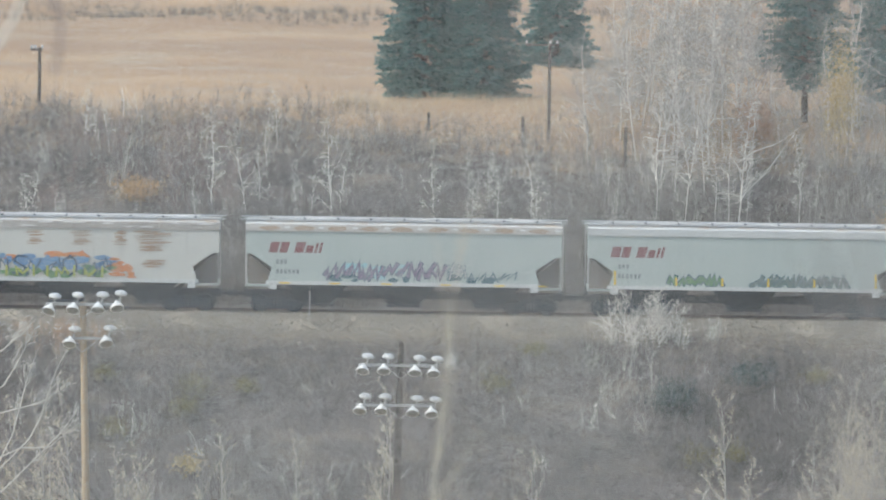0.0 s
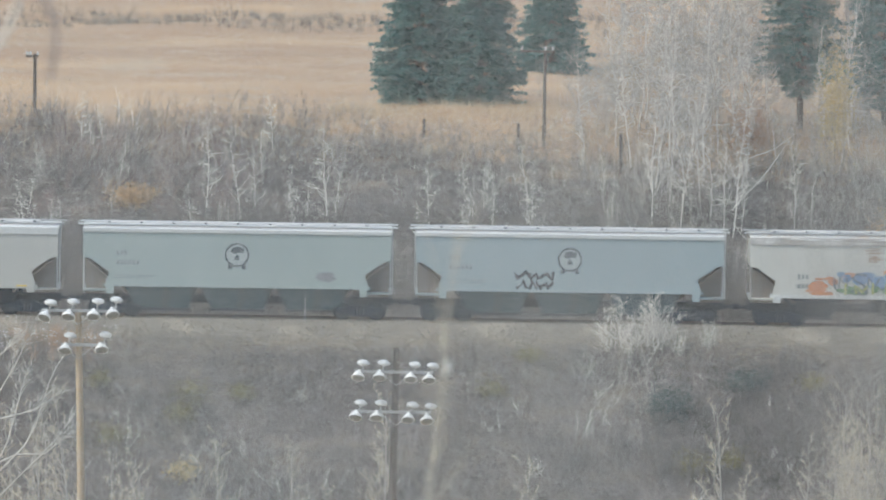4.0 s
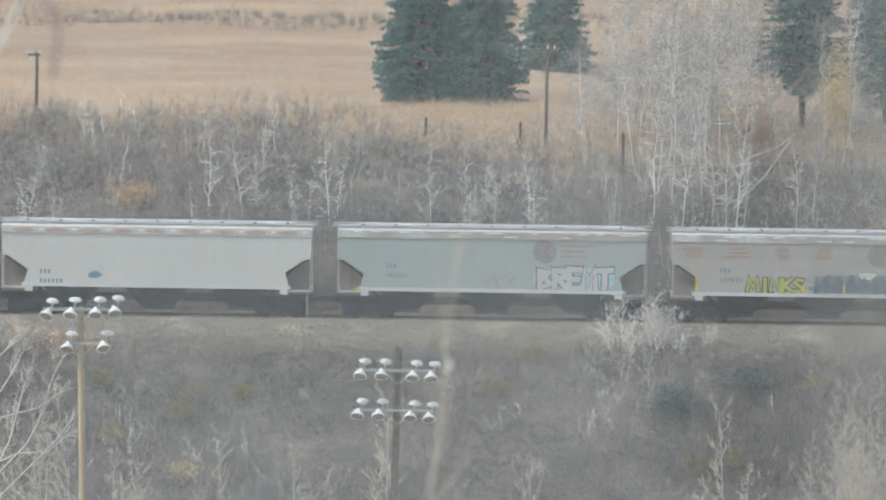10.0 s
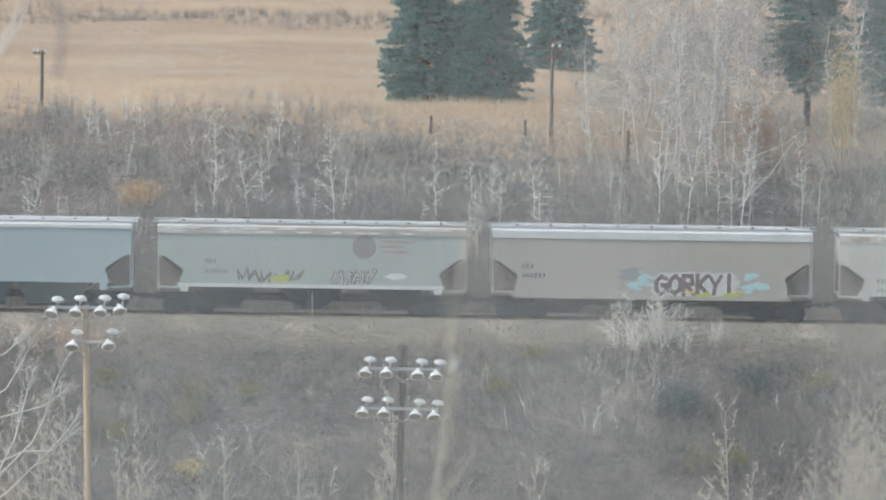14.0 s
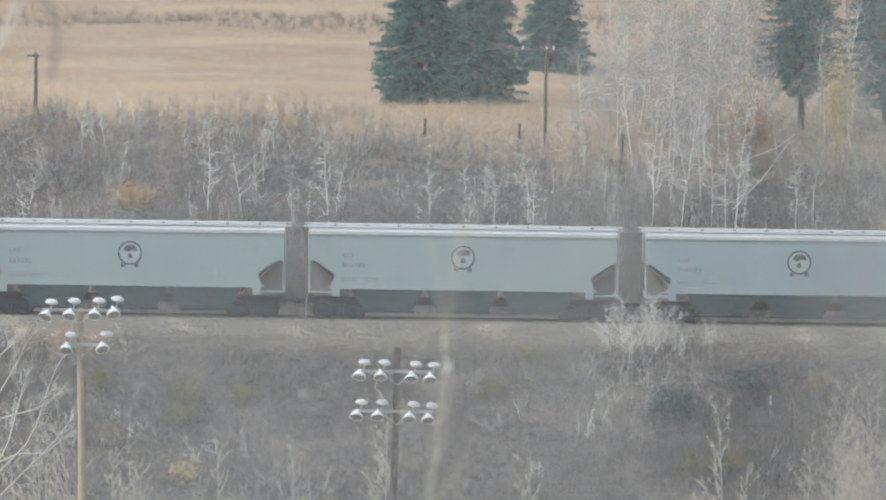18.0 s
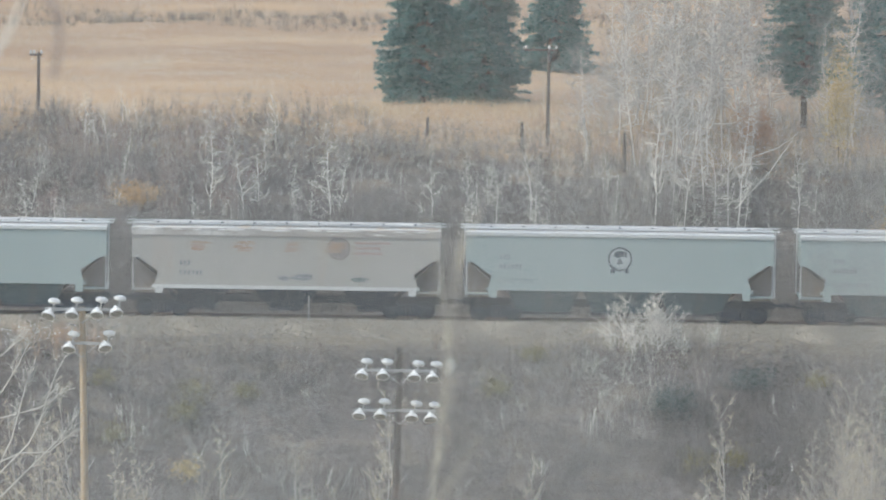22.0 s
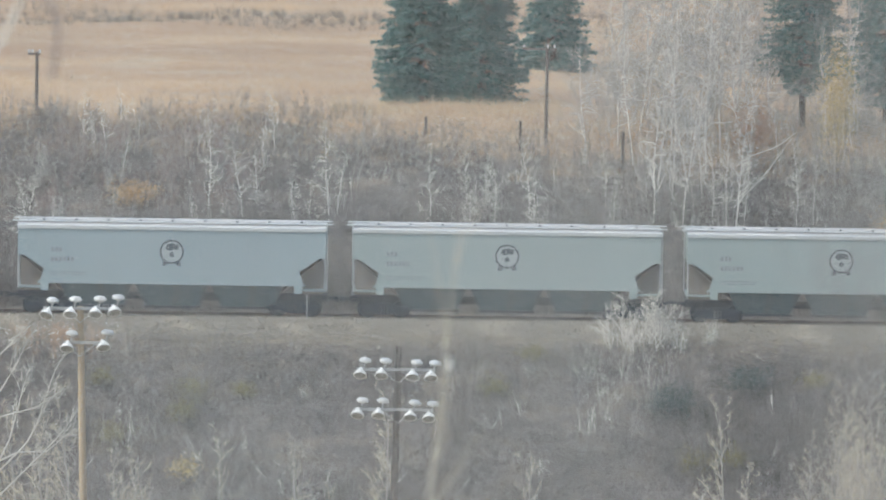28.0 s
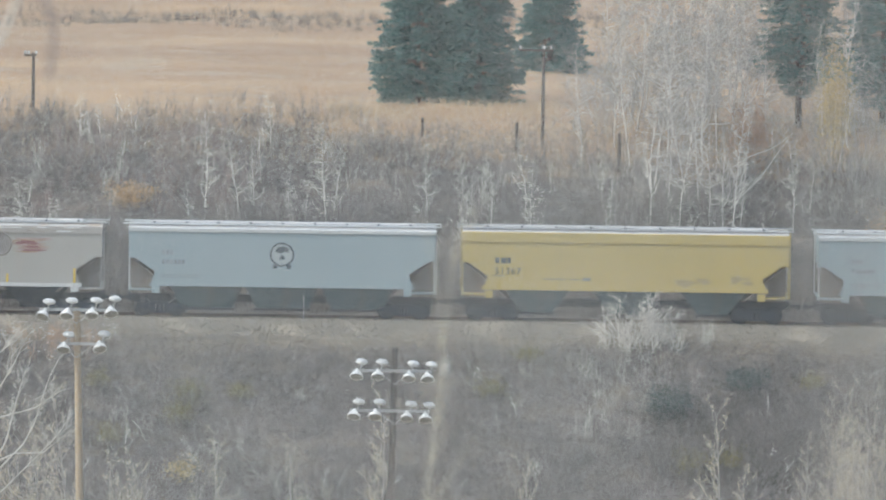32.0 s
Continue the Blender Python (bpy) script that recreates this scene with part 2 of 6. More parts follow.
PAINTS = {
    "teal": paint("faded_grey_green_paint", (0.333, 0.390, 0.376)),
    "blue": paint("faded_blue_grey_paint", (0.315, 0.38, 0.395)),
    "pale": paint("chalky_pale_green_paint", (0.43, 0.475, 0.445), second=(0.38, 0.425, 0.40)),
    "white": paint("chalky_white_paint", (0.55, 0.545, 0.50), (0.52, 0.46, 0.39), 0.68),
    "beige": paint("dusty_beige_grey_paint", (0.36, 0.335, 0.297)),
    "grey": paint("faded_light_grey_paint", (0.43, 0.43, 0.40)),
    "rusty": paint("rust_stained_cream_paint", (0.385, 0.37, 0.335), (0.37, 0.325, 0.275), 0.62),
    "sage": paint("dull_sage_green_paint", (0.355, 0.39, 0.368)),
    # body green darkened with the shade under the car, plus brownish patches
    "bay_shade": paint("shade_dark_grey_green_paint", (0.10, 0.148, 0.168), (0.14, 0.135, 0.125), 0.6),
    "yellow": paint("faded_yellow_paint", (0.50, 0.395, 0.155)),
}
ROOF = material("galvanised_car_roof", (0.60, 0.59, 0.575), (0.50, 0.49, 0.48), 1.0, 0.5, 0.0, fine=10, bump=0.03, stretch=(0.5, 1, 1))
CHORD_STAINED = material("stained_pale_top_chord", (0.53, 0.51, 0.475), (0.47, 0.445, 0.41), 0.9, 0.7, fine=8, bump=0.04, stretch=(0.6, 1, 1))
BROWN_STAIN = material("brown_chord_stain", (0.36, 0.275, 0.205), (0.43, 0.345, 0.27), 1.4, 0.8, fine=8, stretch=(0.6, 1, 1))
ROOF_GREY = material("dull_grey_hatch_steel", (0.44, 0.43, 0.41), (0.36, 0.345, 0.33), 0.9, 0.6, fine=9, bump=0.03, stretch=(0.6, 1, 1), patch=(0.55, 0.54, 0.52), patch_scale=0.6)
ROOF_PALE = material("grey_roof_sheet", (0.47, 0.455, 0.445), (0.40, 0.39, 0.38), 0.9, 0.6, fine=9, bump=0.03, stretch=(0.6, 1, 1))
CHORD = material("bright_top_chord_paint", (0.56, 0.57, 0.555), (0.47, 0.48, 0.47), 0.8, 0.5, fine=10, bump=0.02)
CHORD_DULL = material("dull_brown_grey_top_chord", (0.40, 0.375, 0.345), (0.33, 0.305, 0.275), 0.8, 0.7, fine=8, bump=0.04, stretch=(0.5, 1, 1), patch=(0.50, 0.485, 0.46), patch_scale=0.6, patch_from=0.56)
ROOF_RUST = material("scaling_roof_paint", (0.50, 0.49, 0.465), (0.43, 0.415, 0.385), 0.8, 0.6, fine=8, bump=0.05, stretch=(1, 0.5, 1), patch=(0.42, 0.34, 0.265), patch_scale=0.75, patch_from=0.56)
MARK = material("dark_stencil_paint", (0.085, 0.105, 0.115), None, 2, 0.7, bump=0)
MARK_FAINT = material("worn_stencil_paint", (0.26, 0.28, 0.28), None, 2, 0.8, bump=0)
MARK_RED = material("faded_red_paint", (0.19, 0.075, 0.08), (0.25, 0.12, 0.12), 2, 0.7, bump=0)
MARK_ROSE = material("washed_red_paint", (0.40, 0.31, 0.28), None, 2, 0.8, bump=0)
MARK_BROWN = material("faded_brown_disc_paint", (0.19, 0.17, 0.155), (0.24, 0.215, 0.195), 3, 0.8, bump=0)
BADGE_PALE = material("pale_badge_field", (0.385, 0.42, 0.415), (0.35, 0.385, 0.38), 1.5, 0.6, bump=0)
MARK_DISC = material("faded_grey_disc_paint", (0.27, 0.255, 0.235), (0.21, 0.195, 0.18), 4, 0.8, bump=0)
RUST_STAIN = material("orange_brown_rust_stain", (0.33, 0.225, 0.155), (0.37, 0.30, 0.23), 1.2, 0.85, fine=6, stretch=(0.5, 1, 1.5))
MARK_SMUDGE = material("smudged_yellow_paint", (0.33, 0.28, 0.16), (0.38, 0.32, 0.18), 2, 0.8, bump=0)
SAFETY = material("yellow_reflector_tape", (0.72, 0.50, 0.05), (0.62, 0.44, 0.08), 2, 0.5, bump=0)
SPRAY = {
    "blue": material("blue_spray_paint", (0.15, 0.25, 0.43), (0.20, 0.31, 0.42), 1.5, 0.6, bump=0),
    "navy": material("dark_blue_spray_paint", (0.05, 0.08, 0.13), (0.09, 0.13, 0.17), 1.5, 0.6, bump=0),
    "green": material("green_spray_paint", (0.12, 0.23, 0.13), (0.20, 0.31, 0.15), 1.5, 0.6, bump=0),
    "lime": material("lime_spray_paint", (0.44, 0.44, 0.09), (0.34, 0.38, 0.12), 1.5, 0.6, bump=0),
    "orange": material("orange_spray_paint", (0.55, 0.19, 0.07), (0.50, 0.26, 0.13), 1.5, 0.6, bump=0),
    "cyan": material("pale_cyan_spray_paint", (0.30, 0.52, 0.56), (0.38, 0.50, 0.52), 1.5, 0.6, bump=0),
    "white": material("white_spray_paint", (0.70, 0.70, 0.68), None, 1.5, 0.6, bump=0),
    "chalk": material("chalky_grey_spray_paint", (0.50, 0.50, 0.49), (0.42, 0.42, 0.415), 1.5, 0.6, bump=0),
    "slate": material("slate_green_spray_paint", (0.13, 0.16, 0.15), (0.20, 0.24, 0.22), 1.5, 0.6, bump=0),
    "black": material("black_spray_paint", (0.035, 0.035, 0.04), None, 1.5, 0.6, bump=0),
    "mauve": material("dusty_mauve_spray_paint", (0.22, 0.17, 0.245), (0.31, 0.27, 0.33), 1.5, 0.6, bump=0),
    "teal": material("dark_teal_spray_paint", (0.06, 0.12, 0.15), (0.10, 0.17, 0.19), 1.5, 0.6, bump=0),
    "steel": material("dull_blue_spray_paint", (0.13, 0.20, 0.29), (0.17, 0.25, 0.27), 1.5, 0.6, bump=0),
    "outline": material("thin_grey_spray_paint", (0.20, 0.22, 0.24), None, 1.5, 0.6, bump=0),
    "rose": material("faded_rose_spray_paint", (0.38, 0.31, 0.28), None, 1.5, 0.6, bump=0),
    "brown": material("brown_spray_paint", (0.105, 0.08, 0.078), (0.15, 0.12, 0.115), 1.5, 0.6, bump=0),
}


# ---- building helpers ----
def part(name, bm, mat, parent=None, label=""):
    """Links a bmesh, or a mesh that is made already, as one object under a thing or a part."""
    if isinstance(bm, bpy.types.Mesh):
        me = bm
    else:
        bmesh.ops.recalc_face_normals(bm, faces=bm.faces)
        me = bpy.data.meshes.new(name)
        bm.to_mesh(me)
        bm.free()
        me.materials.append(mat)
    ob = new(name, me)
    ob.parent = parent
    if label:
        ob["label"] = label
    return ob


def empty(name, x=0, y=0, z=0):
    ob = new(name)
    ob.empty_display_size = 0.2
    ob.matrix_basis = Matrix.Translation((x, y, z))
    return ob


def box(bm, x0, x1, y0, y1, z0, z1):
    v = [bm.verts.new(p) for p in ((x0, y0, z0), (x1, y0, z0), (x1, y1, z0), (x0, y1, z0), (x0, y0, z1), (x1, y0, z1), (x1, y1, z1), (x0, y1, z1))]
    for f in ((0, 1, 2, 3), (4, 5, 6, 7), (0, 1, 5, 4), (1, 2, 6, 5), (2, 3, 7, 6), (3, 0, 4, 7)):
        bm.faces.new([v[i] for i in f])


def prism(bm, outline, y0, y1):
    """An outline in x and z, drawn out from y0 to y1."""
    a = [bm.verts.new((x, y0, z)) for x, z in outline]
    b = [bm.verts.new((x, y1, z)) for x, z in outline]
    bm.faces.new(a)
    bm.faces.new(b[::-1])
    for i in range(len(a)):
        j = (i + 1) % len(a)
        bm.faces.new((a[i], a[j], b[j], b[i]))


def lathe(bm, rings, n=12, m=Matrix()):
    """Rings of (radius, height) turned about z, then moved by m."""
    loops = []
    for r, h in rings:
        loops.append([bm.verts.new(m @ Vector((r * math.cos(2 * math.pi * i / n), r * math.sin(2 * math.pi * i / n), h))) for i in range(n)])
    for a, b in zip(loops, loops[1:]):
        for i in range(n):
            bm.faces.new((a[i], a[(i + 1) % n], b[(i + 1) % n], b[i]))
    bm.faces.new(loops[0][::-1])
    bm.faces.new(loops[-1])


def fresh():
    return bmesh.new()


def mesh_of(name, verts, faces, mat):
    """A mesh from arrays of points and of three- or four-cornered faces."""
    me = bpy.data.meshes.new(name)
    verts, faces = np.asarray(verts, np.float32), np.asarray(faces, np.int32)
    me.vertices.add(len(verts))
    me.vertices.foreach_set("co", verts.ravel())
    k = faces.shape[1]
    me.loops.add(faces.size)
    me.loops.foreach_set("vertex_index", faces.ravel())
    me.polygons.add(len(faces))
    me.polygons.foreach_set("loop_start", np.arange(len(faces), dtype=np.int32) * k)
    me.update(calc_edges=True)
    me.materials.append(mat)
    return me


def rods(name, p0, p1, r0, r1, mat, sides=3):
    """Many tapered rods as one mesh: arrays of starts, ends and radii."""
    p0, p1 = np.asarray(p0, float), np.asarray(p1, float)
    n = len(p0)
    r0, r1 = np.broadcast_to(np.asarray(r0, float), (n,)), np.broadcast_to(np.asarray(r1, float), (n,))
    d = p1 - p0
    d /= np.linalg.norm(d, axis=1, keepdims=True) + 1e-9
    ref = np.where(np.abs(d[:, 2:3]) > 0.9, (1.0, 0, 0), (0, 0, 1.0))
    a = np.cross(d, ref)
    a /= np.linalg.norm(a, axis=1, keepdims=True) + 1e-9
    b = np.cross(d, a)
    ang = np.arange(sides) * 2 * np.pi / sides
    ring = np.cos(ang)[None, :, None] * a[:, None] + np.sin(ang)[None, :, None] * b[:, None]
    low, high = p0[:, None] + ring * r0[:, None, None], p1[:, None] + ring * r1[:, None, None]
    verts = np.concatenate((low, high), 1).reshape(-1, 3)
    i = np.arange(sides)
    quad = np.stack((i, (i + 1) % sides, (i + 1) % sides + sides, i + sides), 1)
    faces = (np.arange(n)[:, None, None] * 2 * sides + quad[None]).reshape(-1, 4)
    return mesh_of(name, verts, faces, mat)


def tube(name, pts, r0, r1, mat, sides=5):
    """One bent, tapered, closed tube along the points."""
    pts = np.asarray(pts, float)
    n = len(pts)
    d = np.gradient(pts, axis=0)
    d /= np.linalg.norm(d, axis=1, keepdims=True) + 1e-9
    a = np.cross(d, (0.31, 0.87, 0.38))
    a /= np.linalg.norm(a, axis=1, keepdims=True) + 1e-9
    b = np.cross(d, a)
    ang = np.arange(sides) * 2 * np.pi / sides
    r = np.linspace(r0, r1, n)[:, None, None]
    verts = (pts[:, None] + (np.cos(ang)[None, :, None] * a[:, None] + np.sin(ang)[None, :, None] * b[:, None]) * r).reshape(-1, 3)
    i = np.arange(sides)
    quad = np.stack((i, (i + 1) % sides, (i + 1) % sides + sides, i + sides), 1)
    return mesh_of(name, verts, (np.arange(n - 1)[:, None, None] * sides + quad[None]).reshape(-1, 4), mat)


def spikes(p0, p1, r0):
    """Points and faces of many pointed twigs."""
    p0, p1 = np.asarray(p0, float), np.asarray(p1, float)
    n = len(p0)
    r0 = np.broadcast_to(np.asarray(r0, float), (n,))
    d = p1 - p0
    d /= np.linalg.norm(d, axis=1, keepdims=True) + 1e-9
    a = np.cross(d, np.where(np.abs(d[:, 2:3]) > 0.9, (1.0, 0, 0), (0, 0, 1.0)))
    a /= np.linalg.norm(a, axis=1, keepdims=True) + 1e-9
    b = np.cross(d, a)
    ang = np.arange(3) * 2 * np.pi / 3
    ring = p0[:, None] + (np.cos(ang)[None, :, None] * a[:, None] + np.sin(ang)[None, :, None] * b[:, None]) * r0[:, None, None]
    verts = np.concatenate((ring, p1[:, None]), 1).reshape(-1, 3)
    tri = np.array(((0, 1, 3), (1, 2, 3), (2, 0, 3)))
    return verts, (np.arange(n)[:, None, None] * 4 + tri[None]).reshape(-1, 3)


def spike_mesh(name, p0, p1, r0, mat):
    return mesh_of(name, *spikes(p0, p1, r0), mat)


def flakes(name, centres, size, mat, rng, droop=0.5):
    """Many small leaf-like triangles at the given places, as one mesh."""
    n = len(centres)
    u = rng.normal(size=(n, 3))
    u[:, 2] *= droop
    u /= np.linalg.norm(u, axis=1, keepdims=True)
    w = np.cross(u, rng.normal(size=(n, 3)))
    w /= np.linalg.norm(w, axis=1, keepdims=True)
    s = (size * rng.uniform(0.6, 1.4, n))[:, None]
    verts = np.stack((centres - u * s, centres + w * s * 0.55, centres + u * s, centres - w * s * 0.55), 1).reshape(-1, 3)
    return mesh_of(name, verts, np.arange(n * 4).reshape(-1, 4), mat)


# ---- ground ----
PROFILE_Y = (-3000, -200, -20, 10, 40, 120, 190, 308, 318, 343, 345.5, 354, 358, 380, 402, 470, 520, 700, 1500, 4500)
PROFILE_Z = (60, 44, 40, 38.2, 30, 4, -11, -12, -9.5, -0.85, -0.62, -0.62, -0.8, 2.3, 5.9, 6.3, 6.6, 8, 30, 150)


def lumps(x, y):
    return (np.sin(x * 0.31 + 1.3 * np.sin(y * 0.23)) + np.sin(x * 0.83 + y * 0.51) * 0.5 + np.sin(x * 0.11 - y * 0.37 + 2.0)) / 2.5


def height(x, y):
    x, y = np.asarray(x, float), np.asarray(y, float)
    z = np.interp(y, PROFILE_Y, PROFILE_Z)
    calm = np.clip(np.maximum(343.5 - y, y - 357) / 8, 0, 1)
    return z + calm * 0.35 * lumps(x, y)


def crest(x):
    """Where the far bank gives way to the field: nearer towards the trees."""
    return np.interp(np.asarray(x, float), (-8, 4), (400.0, 391.0))


def build_ground():
    xs = np.unique(np.concatenate((np.linspace(-4000, -60, 24), np.linspace(-60, 60, 91), np.linspace(60, 4000, 24))))
    ys = np.unique(np.concatenate((np.linspace(-3000, 0, 8), np.linspace(0, 308, 45), np.linspace(308, 410, 137), np.linspace(410, 540, 66), np.linspace(540, 4500, 24))))
    gx, gy = np.meshgrid(xs, ys)
    verts = np.stack((gx, gy, height(gx, gy)), -1).reshape(-1, 3)
    nx, ny = len(xs), len(ys)
    i = (np.arange(ny - 1)[:, None] * nx + np.arange(nx - 1)[None]).ravel()
    me = mesh_of("ground", verts, np.stack((i, i + 1, i + nx + 1, i + nx), 1), FAR_GROUND)
    for m in (NEAR_GROUND, HILL):
        me.materials.append(m)
    middle = verts[i, 1] + 0.4
    slot = np.select((middle > 350, middle > 300), (0, 1), 2)
    me.polygons.foreach_set("material_index", slot.astype(np.int32))
    me.polygons.foreach_set("use_smooth", np.ones(len(slot), bool))
    tagged(new("ground", me), "valley ground of dry grass, leaf litter and a golden field", "ground", kind="structure")


build_ground()


# ---- railway ----
def build_track():
    bed = fresh()
    for x0 in range(-400, 400, 50):
        pts = [(345.9, -0.72), (347.7, 0.07), (348.5, 0.04), (349.0, -0.17), (351.0, -0.20), (351.6, -0.12), (353.6, -0.75)]
        a = [bed.verts.new((x0, y, z)) for y, z in pts]
        b = [bed.verts.new((x0 + 50, y, z)) for y, z in pts]
        for k in range(6):
            bed.faces.new((a[k], a[k + 1], b[k + 1], b[k]))
    bmesh.ops.remove_doubles(bed, verts=bed.verts, dist=0.001)
    ballast = part("ballast_bed", bed, BALLAST)
    tagged(ballast, "grey-tan gravel ballast bed under the railway track", "ballast", kind="structure")
    track = empty("railway_track", 0, 350, -0.22)
    tagged(track, "single railway track with rusty steel rails on wooden sleepers", "track", kind="structure")
    for y in (-0.755, 0.755):
        bm = fresh()
        for x0 in range(-400, 400, 100):
            box(bm, x0, x0 + 100, y - 0.075, y + 0.075, 0.04, 0.065)
            box(bm, x0, x0 + 100, y - 0.012, y + 0.012, 0.065, 0.17)
            box(bm, x0, x0 + 100, y - 0.036, y + 0.036, 0.17, 0.22)
        part("rail", bm, RAIL, track)
    bm = fresh()
    box(bm, -0.115, 0.115, -1.3, 1.3, -0.12, 0.04)
    first = part("sleeper", bm, TIE, track)
    first.location = (-26.0, 0, 0)
    for k in range(1, 88):
        ob = new("sleeper", first.data)
        ob.parent, ob.location = track, (-26.0 + k * 0.6, random.uniform(-0.04, 0.04), random.uniform(-0.012, 0.0))
    rng = np.random.default_rng(5)
    n = 12000
    x, y = rng.uniform(-26, 26, n), rng.uniform(345.4, 348.5, n)
    z = np.interp(y, (345.4, 345.9, 347.7, 348.5), (-0.62, -0.66, 0.08, 0.05))
    c = np.stack((x, y, z), 1)
    off = rng.normal(size=(n, 4, 3)) * rng.uniform(0.02, 0.05, (n, 1, 1))
    verts = (c[:, None] + off).reshape(-1, 3)
    tri = np.array(((0, 1, 2), (0, 2, 3), (0, 3, 1), (1, 3, 2)))
    me = mesh_of("ballast_stones", verts, (np.arange(n)[:, None, None] * 4 + tri[None]).reshape(-1, 3), STONE)
    tagged(new("ballast_stones", me), "loose angular grey-tan ballast stones beside the track", "stones", kind="stuff")


build_track()


def verge_stones():
    rng = np.random.default_rng(8)
    n = 9000
    x, y = rng.uniform(-26, 26, n), rng.uniform(342.2, 346.8, n)
    c = np.stack((x, y, height(x, y) + 0.01), 1)
    verts = (c[:, None] + rng.normal(size=(n, 4, 3)) * rng.uniform(0.015, 0.05, (n, 1, 1))).reshape(-1, 3)
    tri = np.array(((0, 1, 2), (0, 2, 3), (0, 3, 1), (1, 3, 2)))
    me = mesh_of("verge_stones", verts, (np.arange(n)[:, None, None] * 4 + tri[None]).reshape(-1, 3), PALE_STONE)
    tagged(new("verge_stones", me), "scattered pale stones on the trackside verge", "stones", kind="stuff")


verge_stones()


# ---- the train ----
TRAVEL = [(0, 0.00), (2, 22.05), (4, 43.98), (6, 65.83), (8, 87.62), (10, 109.36), (12, 131.07), (14, 152.74), (16, 174.36), (18, 195.91), (20, 217.38), (22, 238.75), (24, 260.03), (26, 281.20), (28, 302.28), (30, 323.27), (32, 344.21)]


def travelled(t):
    """Metres that the train has rolled at t seconds."""
    return float(np.interp(t, [a for a, _ in TRAVEL], [b for _, b in TRAVEL]))


MESHES = {}
WHEELS = []
CARS = []
SIDE = -1.53


def shared(key, make, mat):
    """One mesh for all alike parts."""
    key = (*key, mat.name)
    if key not in MESHES:
        bm = fresh()
        make(bm)
        bmesh.ops.recalc_face_normals(bm, faces=bm.faces)
        me = bpy.data.meshes.new(key[0])
        bm.to_mesh(me)
        bm.free()
        me.materials.append(mat)
        MESHES[key] = me
    return MESHES[key]


def bogie(car, x):
    ob = part("bogie", shared(("bogie",), lambda bm: (box(bm, -0.22, 0.22, -1.1, 1.1, 0.42, 0.72), box(bm, -0.3, 0.3, -0.35, 0.35, 0.72, 0.95)), BLACK), None, car)
    ob.location = (x, 0, 0)

    def sideframe(bm):
        prism(bm, [(-1.2, 0.62), (-0.7, 0.66), (-0.35, 0.80), (0.35, 0.80), (0.7, 0.66), (1.2, 0.62), (1.2, 0.38), (0.75, 0.36), (0.35, 0.20), (-0.35, 0.20), (-0.75, 0.36), (-1.2, 0.38)], -0.07, 0.07)
        for s in (-0.89, 0.89):
            lathe(bm, [(0.13, -0.14), (0.13, -0.06)], 8, Matrix.Translation((s, 0, 0.46)) @ pose(0, 0, 0, 90))

    def springs(bm):
        for s in (-0.17, 0, 0.17):
            lathe(bm, [(0.075, 0.30), (0.075, 0.62)], 8, Matrix.Translation((s, 0, 0)))

    for y in (-1.02, 1.02):
        part("sideframe", shared(("sideframe",), sideframe, GEAR), None, ob).location = (0, y, 0)
        part("spring_nest", shared(("spring_nest",), springs, STEEL_DUST_SHADE), None, ob).location = (0, y * 1.09, 0)

    def wheelset(bm):
        for s in (-1, 1):
            m = pose(0, 0, 0, -90)
            rings = [(0.30, 0.69), (0.42, 0.685), (0.50, 0.69), (0.455, 0.72), (0.455, 0.80), (0.40, 0.81), (0.36, 0.77), (0.16, 0.76), (0.14, 0.82)]
            lathe(bm, [(r, h * s) for r, h in rings], 16, m)
        lathe(bm, [(0.085, -1.0), (0.085, 1.0)], 8, pose(0, 0, 0, -90))

    for a in (-0.89, 0.89):
        w = part("wheelset", shared(("wheelset",), wheelset, WHEEL), None, ob)
        w.location = (a, 0, 0.455)
        WHEELS.append(w)


def ladder(width, z0, z1, rungs):
    def make(bm):
        for s in (-width / 2, width / 2):
            box(bm, s - 0.013, s + 0.013, -0.02, 0.02, z0, z1)
        for k in range(rungs):
            z = z0 + (k + 0.5) * (z1 - z0) / rungs
            box(bm, -width / 2, width / 2, -0.01, 0.01, z - 0.01, z + 0.01)
    return make


